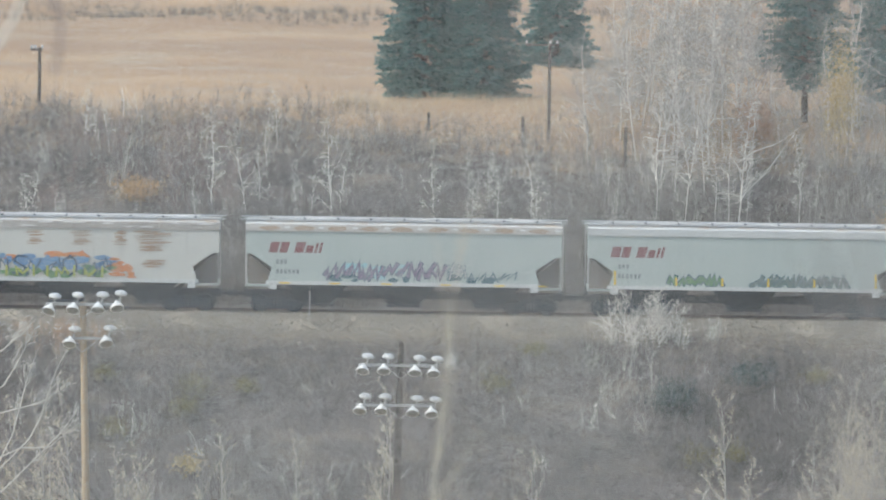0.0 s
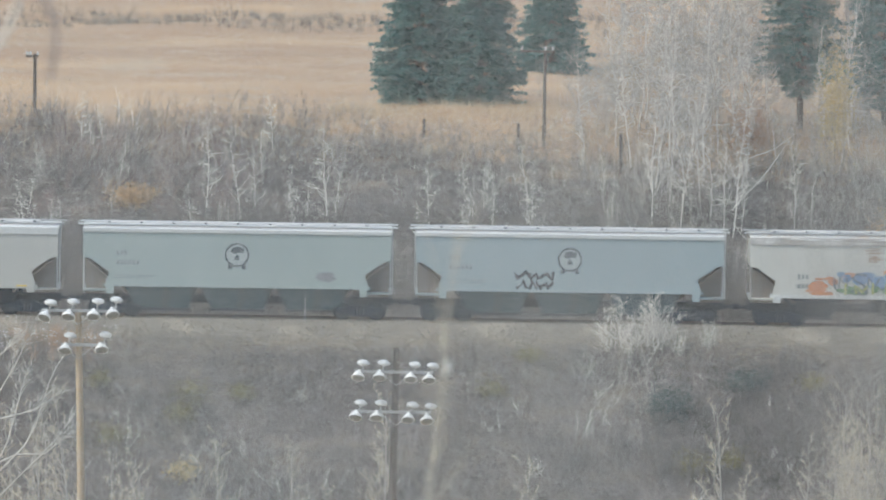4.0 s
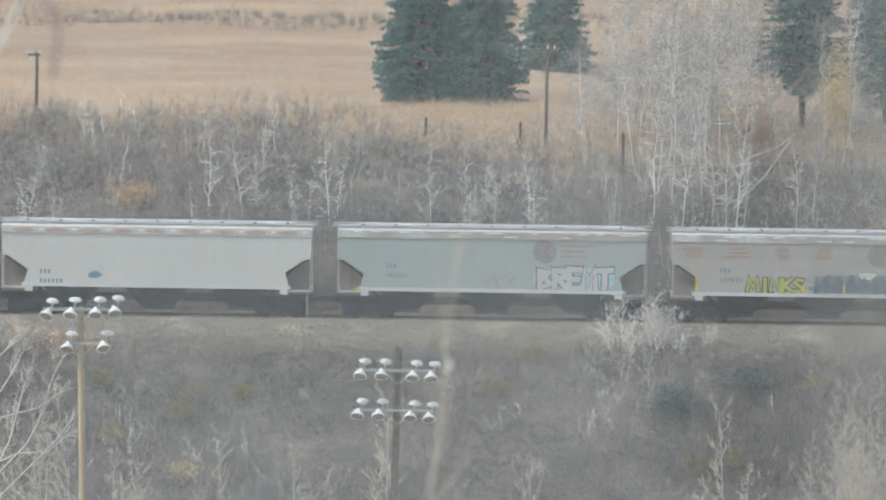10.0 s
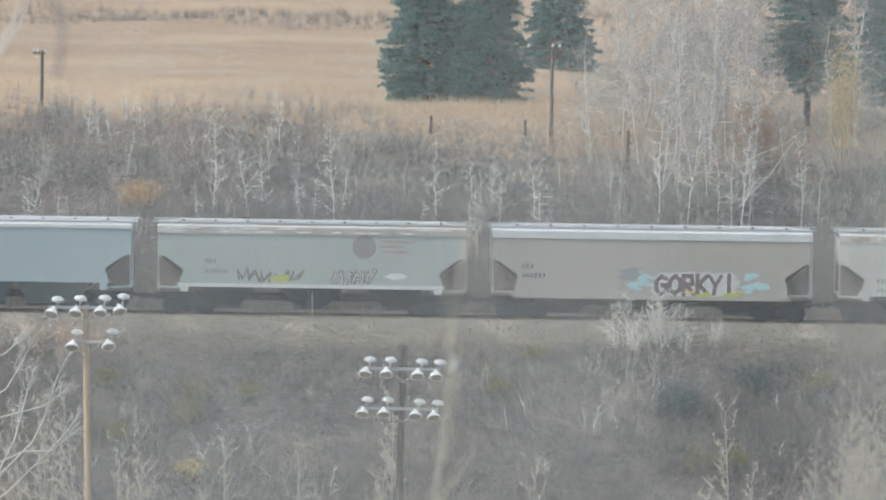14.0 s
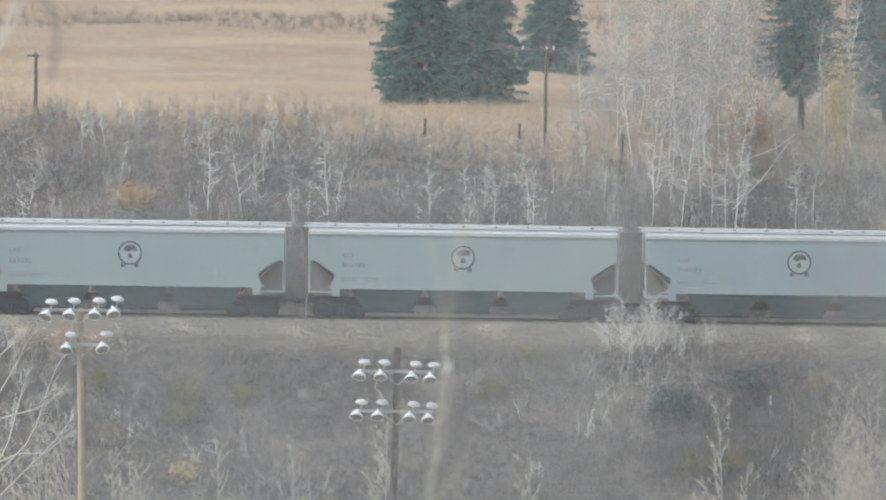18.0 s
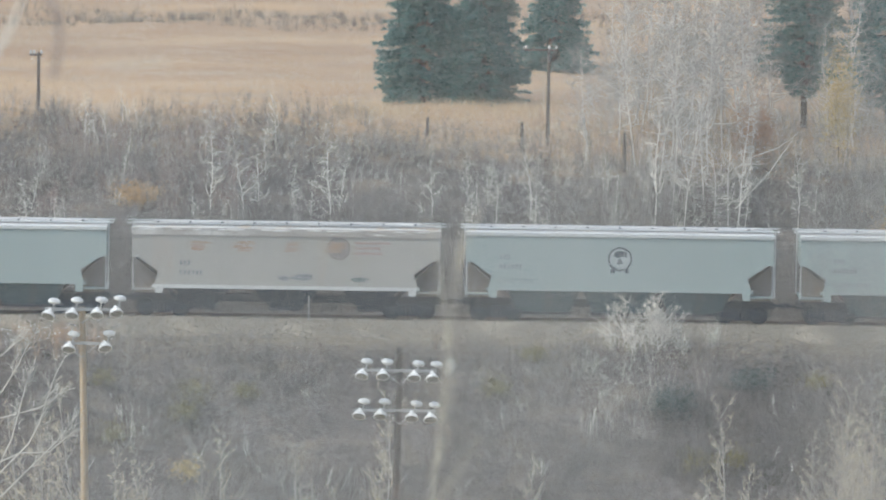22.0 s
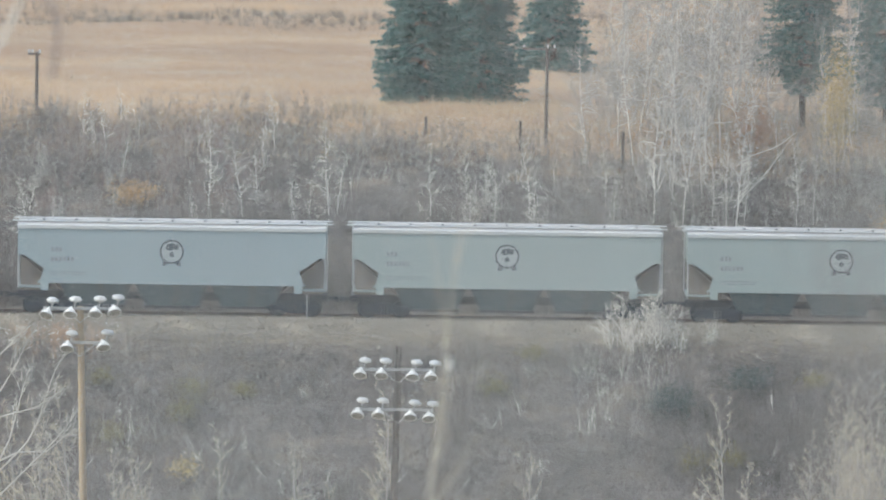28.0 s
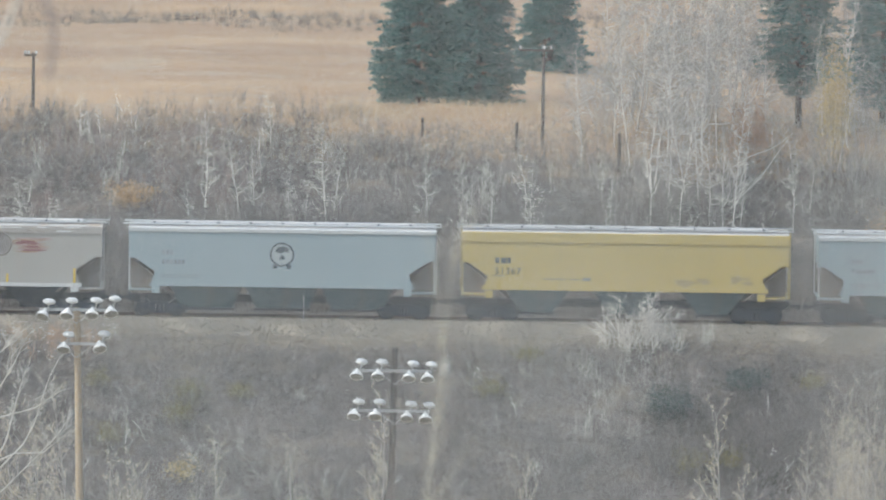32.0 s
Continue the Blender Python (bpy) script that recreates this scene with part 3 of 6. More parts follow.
def hopper_car(x, length, coat, style, label, low=0, rim=None):
    """A three-bay covered hopper. x: its middle at the start; style: smooth, sill or tall."""
    car = empty("hopper_car", x, 350, 0)
    tagged(car, label, "railway car", "cars of the grain train")
    CARS.append((car, x))
    L, coat_m = length / 2, PAINTS[coat]
    smooth, tall = style == "smooth", style == "tall"
    trim = rim or (coat_m if coat == "yellow" else (CHORD if smooth or tall else CHORD_DULL))
    sill_m = coat_m if smooth or tall else CHORD
    eave, top = (4.22, 4.74) if coat == "yellow" else ((4.52, 4.72) if smooth else (4.33, 4.72))
    low = low or (1.76 if smooth else 1.70)
    key = (style, length, coat == "yellow", low)

    outline = [(-L, eave), (L, eave), (L, 3.12), (L - 0.32, 3.12), (L - 1.36, 2.42), (L - 1.16, low), (-L + 1.16, low), (-L + 1.36, 2.42), (-L + 0.32, 3.12), (-L, 3.12)]
    for y0, y1 in ((SIDE, SIDE + 0.07), (-SIDE - 0.07, -SIDE)):
        part("side_sheet", shared(("side_sheet", *key, y0), lambda bm: prism(bm, outline, y0, y1), coat_m), None, car)

    def end_wall(bm):
        box(bm, -0.03, 0.03, -1.45, 1.45, 3.08, eave)
    def slope(bm):
        prism(bm, [(-0.04, 3.12), (0.04, 3.12), (-2.2, 1.25), (-2.3, 1.25)], -1.44, 1.44)
    def slope_back(bm):
        prism(bm, [(0.04, 3.12), (-0.04, 3.12), (2.2, 1.25), (2.3, 1.25)], -1.44, 1.44)
    for s in (-1, 1):
        part("end_wall", shared(("end_wall", *key), end_wall, coat_m), None, car).location = (s * (L - 0.05), 0, 0)
        part("slope_sheet", shared(("slope_sheet", s), slope if s > 0 else slope_back, RUST_SHADE_PLATE), None, car, "rust-brown end slope sheet").location = (s * (L - 0.1), 0, 0)

    # added plates: their brown imitates the dark space in the end openings
    def end_fill(bm):
        prism(bm, [(0.0, 3.08), (-0.32, 3.08), (-1.42, 2.42), (-1.3, 1.2), (0.0, 1.2)], -0.03, 0.03)
    def end_fill_back(bm):
        prism(bm, [(0.0, 3.08), (0.32, 3.08), (1.42, 2.42), (1.3, 1.2), (0.0, 1.2)], -0.03, 0.03)
    for s in (-1, 1):
        for y in (-0.85, 0.85):
            part("shear_plate", shared(("shear_plate", s), end_fill if s > 0 else end_fill_back, RUST_SHADE_PLATE), None, car).location = (s * (L - 0.12), y, 0)

    def chord(bm):
        prism_x(bm, [(-0.035, eave), (0.09, eave), (0.09, top - 0.03), (0.05, top), (-0.035, top)], -L - 0.02, L + 0.02)
    for s in (-1, 1):
        ob = part("top_chord", shared(("top_chord", *key), chord, trim), None, car)
        ob.matrix_basis = Matrix.Translation((0, s * 1.5, 0)) @ pose(0, 0, 0, 0, 0, 0 if s > 0 else 180)

    if style == "sill":
        rng = random.Random(int(-x * 10) + 7)
        if trim is CHORD_STAINED:
            for k in range(9):
                cx, wide = (k - 4) * (2 * L - 1.4) / 8.6 + rng.uniform(-0.1, 0.1), rng.uniform(0.48, 0.62)
                patch_on(car, "rust_stain", BROWN_STAIN, cx, (eave + top) / 2 - 0.03, wide, 0.13, rng, -1.597)
                patch_on(car, "paint_flake", ENAMEL, cx + 0.92, (eave + top) / 2 + 0.02, 0.16, 0.07, rng, -1.600)
        elif trim is CHORD_DULL:
            for k in range(13):
                cx = (k - 6) * (2 * L - 1.4) / 12.6 + rng.uniform(-0.4, 0.4)
                patch_on(car, "paint_flake", ENAMEL, cx, rng.choice((top - 0.08, top - 0.10, eave + 0.12)), rng.uniform(0.22, 0.6), rng.uniform(0.025, 0.045), rng, -1.597 - 0.0015 * (k % 3))

    def roof(bm):
        prof = [(-1.47, top - 0.03), (-0.9, top + 0.05), (-0.3, top + 0.08), (0.3, top + 0.08), (0.9, top + 0.05), (1.47, top - 0.03), (1.47, top - 0.08), (-1.47, top - 0.08)]
        prism_x(bm, prof, -L, L)
    part("roof", shared(("roof", *key), roof, ROOF_PALE if smooth else (ROOF_PALE if coat == "yellow" else (ROOF if tall else ROOF_RUST))), None, car, "pale weathered car roof")

    def hatch(bm):
        prism_x(bm, [(-0.42, top + 0.05), (0.42, top + 0.05), (0.42, top + 0.17), (0.3, top + 0.22), (-0.3, top + 0.22), (-0.42, top + 0.17)], -L + 1.05, L - 1.05)
    part("hatch_cover", shared(("hatch_cover", *key), hatch, ROOF_PALE if smooth else ROOF_GREY), None, car)

    def board(bm):
        for y in (-0.95, 0.6):
            box(bm, -L - 0.32, L + 0.32, y, y + 0.35, top + 0.11, top + 0.15)
        for k in range(-4, 5):
            box(bm, k * L / 4.6 - 0.03, k * L / 4.6 + 0.03, -0.92, 0.92, top - 0.02, top + 0.11)
    part("running_board", shared(("running_board", *key), board, GALV if not smooth else CHORD), None, car)
    clip = shared(("hatch_clip",), lambda bm: box(bm, -0.07, 0.07, -0.06, 0.06, -0.07, 0.07), BLACK)
    for k in range(9):
        part("hatch_clip", clip, None, car).location = ((k - 4) * (2 * L - 2.6) / 8, -0.47, top + 0.15)

    sill_h = 0.10 if smooth else 0.17
    for y in (SIDE - 0.03, -SIDE - 0.09):
        part("side_sill", shared(("side_sill", *key, y), lambda bm: box(bm, -L + 1.05, L - 1.05, y, y + 0.12, low - sill_h, low + 0.02), sill_m), None, car)
    if smooth:
        for k in range(11):
            part("side_seam", shared(("side_seam", *key), lambda bm: box(bm, -0.02, 0.02, SIDE - 0.005, SIDE + 0.01, low + 0.03, eave - 0.01), coat_m), None, car).location = ((k - 5) * (2 * L - 3.2) / 10 - 0.02, 0, 0)
    else:
        for k in (-1, 1):
            part("side_seam", shared(("side_seam", *key), lambda bm: box(bm, -0.02, 0.02, SIDE - 0.005, SIDE + 0.01, low + 0.03, eave - 0.01), coat_m), None, car).location = (k * L * 0.34, 0, 0)
    part("centre_sill", shared(("centre_sill", *key), lambda bm: box(bm, -L - 0.1, L + 0.1, -0.3, 0.3, 0.72, 1.12), STEEL_DUST_SHADE), None, car)

    for s in (-1, 1):
        part("end_platform", shared(("end_platform",), lambda bm: box(bm, -0.62, 0.62, -1.5, 1.5, 1.40, 1.47), coat_m), None, car).location = (s * (L - 0.6), 0, 0)
        part("jacking_pad", shared(("jacking_pad",), lambda bm: prism(bm, [(-0.2, 1.66), (0.2, 1.66), (0.2, 1.28), (-0.2, 1.28)], -0.05, 0.05), sill_m), None, car).location = (s * (L - 1.42), SIDE - 0.04, 0)
        part("corner_post", shared(("corner_post",), lambda bm: box(bm, -0.025, 0.025, -0.04, 0.04, 1.42, 3.14), trim), None, car).location = (s * (L - 0.03), SIDE + 0.05, 0)
        part("side_ladder", shared(("side_ladder",), ladder(0.42, 1.28, 3.1, 5), LADDER), None, car).location = (s * (L - 0.30), SIDE - 0.03, 0)
        end = part("end_ladder", shared(("end_ladder", *key), ladder(0.45, 1.42, top + 0.12, 9), trim), None, car)
        end.matrix_basis = Matrix.Translation((s * (L + 0.07), -1.15 * s, 0)) @ pose(0, 0, 0, 0, 0, 90)
        part("coupler", shared(("coupler",), lambda bm: (box(bm, -0.35, 0.2, -0.07, 0.07, 0.80, 0.96), box(bm, 0.15, 0.36, -0.14, 0.14, 0.74, 1.02)), STEEL_DUST_SHADE), None, car).matrix_basis = Matrix.Translation((s * (L + 0.32), 0, 0)) @ pose(0, 0, 0, 0, 0, 0 if s > 0 else 180)
        bogie(car, s * (L - 1.62))

    pitch, wide, foot = (3.95, 1.96, 1.35) if smooth else (4.6, 1.75, 0.8)
    def bay(bm):
        a = [bm.verts.new((sx * wide, sy * 1.40, low - 0.02)) for sx, sy in ((-1, -1), (1, -1), (1, 1), (-1, 1))]
        m = [bm.verts.new((sx * wide * 0.94, sy * 1.26, low - 0.24)) for sx, sy in ((-1, -1), (1, -1), (1, 1), (-1, 1))]
        b = [bm.verts.new((sx * foot, sy * 0.7, 0.48)) for sx, sy in ((-1, -1), (1, -1), (1, 1), (-1, 1))]
        bm.faces.new(a)
        bm.faces.new(b[::-1])
        for k in range(4):
            bm.faces.new((a[k], a[(k + 1) % 4], m[(k + 1) % 4], m[k]))
            bm.faces.new((m[k], m[(k + 1) % 4], b[(k + 1) % 4], b[k]))
    def gate(bm):
        box(bm, -foot - 0.1, foot + 0.1, -0.85, 0.85, 0.36, 0.48)
        lathe(bm, [(0.05, -1.05), (0.05, 1.05)], 6, pose(0.4, 0, 0.42, 90))
    for k in (-1, 0, 1):
        # the shade beneath the body is put into the bay colours
        part("hopper_bay", shared(("hopper_bay", *key), bay, PAINTS["bay_shade"] if smooth else (GEAR if coat != "yellow" else PAINTS["bay_shade"])), None, car).location = (k * pitch, 0, 0)
        part("outlet_gate", shared(("outlet_gate", foot), gate, STEEL_DUST_SHADE), None, car).location = (k * pitch, 0, 0)

    def brake(bm):
        lathe(bm, [(0.17, -0.4), (0.19, -0.3), (0.19, 0.3), (0.17, 0.4)], 10, pose(0, 0, 1.64, 0, 90, 0))
    part("brake_cylinder", shared(("brake_cylinder",), brake, STEEL_DUST_SHADE), None, car).location = (-L + 0.75, -0.6, 0)
    return car


def patch_on(car, name, mat, cx, cz, a, b, rng, y):
    """One ragged flat patch of paint or rust on the car's side."""
    bm = fresh()
    prism(bm, [(cx + math.cos(2 * math.pi * i / 12) * a * rng.uniform(0.75, 1.2), cz + math.sin(2 * math.pi * i / 12) * b * rng.uniform(0.75, 1.2)) for i in range(12)], y, y + 0.006)
    part(name, bm, mat, car)


def prism_x(bm, outline, x0, x1):
    """An outline in y and z, drawn out from x0 to x1."""
    a = [bm.verts.new((x0, y, z)) for y, z in outline]
    b = [bm.verts.new((x1, y, z)) for y, z in outline]
    bm.faces.new(a)
    bm.faces.new(b[::-1])
    for i in range(len(a)):
        j = (i + 1) % len(a)
        bm.faces.new((a[i], a[j], b[j], b[i]))


def bar(bm, x0, x1, z0, z1, lean=0.0, y=SIDE - 0.006, thick=0.008):
    prism(bm, [(x0, z0), (x1, z0), (x1 + lean, z1), (x0 + lean, z1)], y, y + thick)


def emblem(car, dark=True):
    """A plain round badge: ring, dark blot above, small blot below and a ribbon under it."""
    x, z = (0.0, 3.38) if dark else (2.75, 3.72)
    bm = fresh()
    y = SIDE - 0.008
    n = 28
    ring = [[(math.cos(2 * math.pi * i / n) * r + x, math.sin(2 * math.pi * i / n) * r + z) for i in range(n)] for r in ((0.64, 0.54) if dark else (0.60, 0.50))]
    lines = [[bm.verts.new((px, yy, pz)) for px, pz in line] for yy in (y, y + 0.01) for line in ring]
    for i in range(n):
        j = (i + 1) % n
        for p, q in ((0, 1), (1, 3), (3, 2), (2, 0)):
            bm.faces.new((lines[p][i], lines[p][j], lines[q][j], lines[q][i]))
    if dark:
        for e in (-1, 1):
            prism(bm, [(x + e * 0.24, z - 0.60), (x + e * 0.44, z - 0.50), (x + e * 0.50, z - 0.72), (x + e * 0.26, z - 0.74)][::e], y - 0.004, y + 0.006)
    part("badge_ring", bm, MARK if dark else MARK_BROWN, car)
    if dark:
        bm = fresh()
        prism(bm, [(math.cos(2 * math.pi * i / 24) * 0.54 + x, math.sin(2 * math.pi * i / 24) * 0.54 + z) for i in range(24)], y + 0.005, y + 0.0075)
        part("badge_field", bm, BADGE_PALE, car, "pale grey badge field")
    bm = fresh()
    if dark:
        prism(bm, [(x - 0.36, z + 0.16), (x - 0.22, z + 0.40), (x + 0.05, z + 0.44), (x + 0.36, z + 0.34), (x + 0.34, z + 0.10), (x + 0.10, z + 0.14), (x - 0.12, z + 0.06)], y, y + 0.01)
        prism(bm, [(x - 0.15, z - 0.26), (x + 0.15, z - 0.26), (x + 0.10, z - 0.08), (x, z + 0.02), (x - 0.10, z - 0.08)], y, y + 0.01)
    else:
        prism(bm, [(math.cos(2 * math.pi * i / 16) * 0.465 + x, math.sin(2 * math.pi * i / 16) * 0.465 + z) for i in range(16)], y, y + 0.01)
    part("badge_centre", bm, MARK if dark else MARK_DISC, car)
    if not dark:
        for k, w in enumerate((1.85, 1.35, 1.45)):
            bm = fresh()
            bar(bm, x + 0.82, x + 0.82 + w, z + 0.24 - k * 0.27, z + 0.36 - k * 0.27)
            part("lettering_bar", bm, MARK_ROSE, car, "washed-out red lettering bar")


def stencils(car, length, mat, x=1.75, z=3.3, small=True):
    """Rows of unreadable stencilled marks near the car's left end."""
    L = length / 2
    bm = fresh()
    for row, (count, w) in enumerate(((3, 0.17), (6, 0.17))):
        for q in range(count):
            bar(bm, -L + x + q * 0.21, -L + x + q * 0.21 + w * 0.72, z - row * 0.5, z - row * 0.5 + 0.24)
    tagged(part("stencil_panel", bm, mat, car), kind="stuff")
    if small:
        bm = fresh()
        for row in range(2):
            for a, b in ((0, 1.0), (1.12, 1.95)):
                bar(bm, -L + x + a - 0.1, -L + x + b - 0.15 * row, 2.22 - row * 0.13, 2.26 - row * 0.13)
        tagged(part("data_panel", bm, MARK_FAINT, car), kind="stuff")


LAYERS = {}


def next_layer(car):
    """Where the next coat of paint lies on the car's side, each a hair before the last."""
    LAYERS[car.name] = LAYERS.get(car.name, SIDE - 0.004) - 0.0005
    return LAYERS[car.name]


# strokes of sprayed signs in a unit cell
SIGNS = {
    "hollow": (((0.88, 0.85), (0.5, 1.0), (0.12, 0.75), (0.1, 0.25), (0.45, 0.0), (0.9, 0.15), (0.9, 0.5), (0.55, 0.5)),),
    "ring": (((0.5, 1.0), (0.1, 0.75), (0.1, 0.25), (0.5, 0.0), (0.9, 0.25), (0.9, 0.75), (0.5, 1.0)),),
    "leg": (((0.15, 0.0), (0.15, 1.0), (0.75, 0.95), (0.8, 0.6), (0.2, 0.5)), ((0.4, 0.5), (0.95, 0.0))),
    "kick": (((0.15, 0.0), (0.15, 1.0)), ((0.9, 1.0), (0.25, 0.5), (0.95, 0.0))),
    "fork": (((0.05, 1.0), (0.5, 0.5), (0.95, 1.0)), ((0.5, 0.5), (0.4, 0.0))),
    "peaks": (((0.05, 0.0), (0.15, 1.0), (0.5, 0.35), (0.85, 1.0), (0.95, 0.0)),),
}
SIGNS_MORE = {
    "stem": (((0.5, 0.0), (0.5, 1.0)),),
    "zigzag": (((0.1, 0.0), (0.1, 1.0), (0.9, 0.0), (0.9, 1.0)),),
    "hook": (((0.9, 0.9), (0.4, 1.0), (0.1, 0.75), (0.85, 0.35), (0.6, 0.0), (0.05, 0.1)),),
    "comb": (((0.9, 1.0), (0.12, 1.0), (0.12, 0.0), (0.9, 0.0)), ((0.12, 0.5), (0.75, 0.5))),
    "tee": (((0.0, 0.95), (1.0, 1.0)), ((0.5, 0.95), (0.5, 0.0))),
    "bowl": (((0.12, 0.0), (0.12, 1.0), (0.8, 0.9), (0.3, 0.55), (0.9, 0.3), (0.12, 0.0)),),
}
SIGNS.update(SIGNS_MORE)


def ribbon(bm, line, half, y0, y1):
    """A fat bent stroke along a line in x and z, mitred at its bends."""
    pts = [Vector(p) for p in line]
    loops = []
    for k, p in enumerate(pts):
        before = (p - pts[k - 1]).normalized() if k else (pts[1] - p).normalized()
        after = (pts[k + 1] - p).normalized() if k + 1 < len(pts) else before
        mean = before + after
        if mean.length < 0.3:
            mean = Vector((-before.y, before.x))
        mean.normalize()
        n = Vector((-mean.y, mean.x)) * half * min(1.5, 1 / max(0.4, mean.dot(before)))
        c = p - mean * half * 0.7 if k == 0 else (p + mean * half * 0.7 if k + 1 == len(pts) else p)
        loops.append([bm.verts.new((c.x + e * n.x, y, c.y + e * n.y)) for e, y in ((1, y0 - 0.0007 * k), (-1, y0 - 0.0007 * k), (-1, y1), (1, y1))])
    for a, b in zip(loops, loops[1:]):
        for i in range(4):
            bm.faces.new((a[i], a[(i + 1) % 4], b[(i + 1) % 4], b[i]))
    bm.faces.new(loops[0][::-1])
    bm.faces.new(loops[-1])


def tangle(rng):
    """A spiky bent stroke that is no letter."""
    steps = rng.randint(4, 6)
    return (tuple((min(1.1, max(-0.1, k / (steps - 1) + rng.uniform(-0.3, 0.3))), (k % 2) * rng.uniform(0.65, 1.05) + (1 - k % 2) * rng.uniform(-0.05, 0.35)) for k in range(steps)),)


def sprayed_ground(car, x0, x1, z0, z1, cloud, rng):
    """The ragged patch of colour under a sprayed sign."""
    bm = fresh()
    cx, cz, a, b = (x0 + x1) / 2, (z0 + z1) / 2, (x1 - x0) / 2 + 0.18, (z1 - z0) * 0.58
    edge = []
    for i in range(40):
        g = 2 * math.pi * i / 40
        f = (abs(math.cos(g)) ** 4 + abs(math.sin(g)) ** 4) ** -0.25 * rng.uniform(0.9, 1.08)
        edge.append((cx + math.cos(g) * a * f, max(z0 - 0.03, cz + math.sin(g) * b * f)))
    y = next_layer(car)
    prism(bm, edge, y, y + 0.006)
    part("graffiti_ground", bm, SPRAY[cloud], car)


def scrawl(car, x0, x1, z0, z1, fill, line, seed, cloud=None, signs="", fat=0.15, rim=0.07, lean=0.0):
    """Spray-painted signs on the car side: fat bent strokes with an outline."""
    rng = random.Random(seed)
    names = signs.split() or ["tangle"] * max(3, round((x1 - x0) / 0.62))
    w, h = (x1 - x0) / len(names), z1 - z0
    if cloud:
        sprayed_ground(car, x0, x1, z0, z1, cloud, rng)
    for k, name in enumerate(names):
        ox, oz = x0 + k * w + rng.uniform(-0.04, 0.04) * w, z0 + rng.uniform(0.0, 0.08) * h
        sx_, sz_ = w * rng.uniform(0.92, 1.06), h * rng.uniform(0.84, 0.96)
        body = min(w, h) * fat
        for q, one in enumerate(tangle(rng) if name == "tangle" else SIGNS[name]):
            line_ = [(ox + a * sx_ + (b + rng.uniform(-0.05, 0.05)) * lean * h, oz + b * sz_ + rng.uniform(-0.03, 0.03) * h) for a, b in one]
            back = next_layer(car)
            edge = fresh()
            ribbon(edge, line_, body + (rim if fill else 0.0), back, back + 0.002)
            stroke = part("graffiti_stroke", edge, SPRAY[line], car)
            if fill:
                inner = fresh()
                ribbon(inner, line_, body, back - 0.007, back - 0.003)
                part("graffiti_fill", inner, SPRAY[fill], stroke)
def smears(car, x0, x1, z0, z1, mat, seed, n=8):
    """A column of thin level streaks of rust, one under the other."""
    rng = random.Random(seed)
    for k in range(n):
        cx, cz = (x0 + x1) / 2 + rng.uniform(-0.12, 0.12) * (x1 - x0), z0 + (k + rng.uniform(0.2, 0.8)) * (z1 - z0) / n
        patch_on(car, "rust_streak", mat, cx, cz, (x1 - x0) / 2 * rng.uniform(0.55, 1.0), (z1 - z0) / n * rng.uniform(0.25, 0.6), rng, next_layer(car))


def splash(car, x0, x1, z0, z1, colour, seed, n=7):
    """Loose patches of paint, rust or dirt on the side."""
    rng = random.Random(seed)
    for k in range(n):
        bm = fresh()
        cx, cz = rng.uniform(x0, x1), rng.uniform(z0, z1)
        a, b = rng.uniform(0.15, 0.5), rng.uniform(0.06, 0.2)
        y = next_layer(car)
        prism(bm, [(cx + math.cos(2 * math.pi * i / 10) * a * rng.uniform(0.7, 1.3), cz + math.sin(2 * math.pi * i / 10) * b * rng.uniform(0.7, 1.3)) for i in range(10)], y, y + 0.005)
        part("paint_patch", bm, colour, car)


def reflectors(car, places, tall=()):
    for x in places:
        h = 0.75 if x in tall else 0.42
        bm = fresh()
        bar(bm, x - 0.055, x + 0.055, 1.76, 1.76 + h, 0, SIDE - 0.03)
        part("reflector_strip", bm, SAFETY, car, "yellow reflector strip")


def sill_tape(car, places):
    for x in places:
        bm = fresh()
        bar(bm, x - 0.28, x + 0.28, 1.58, 1.66, 0, SIDE - 0.042)
        part("reflector_strip", bm, SAFETY, car, "yellow reflector strip")


def big_lettering(car, x, z):
    """A leaning red company word as plain slanted blocks, each block a part."""
    for w, h in ((0.46, 0.56), (0.42, 0.56), (0.0, 0), (0.48, 0.56), (0.38, 0.40), (0.13, 0.52), (0.13, 0.56)):
        if w:
            bm = fresh()
            bar(bm, x, x + w, z, z + h, h * 0.25)
            part("lettering_block", bm, MARK_RED, car, "leaning faded red lettering block")
        x += (w or 0.18) + 0.09


def old_marks(car, length):
    emblem(car, False)
    stencils(car, length, MARK_FAINT, 2.5, 2.75, False)


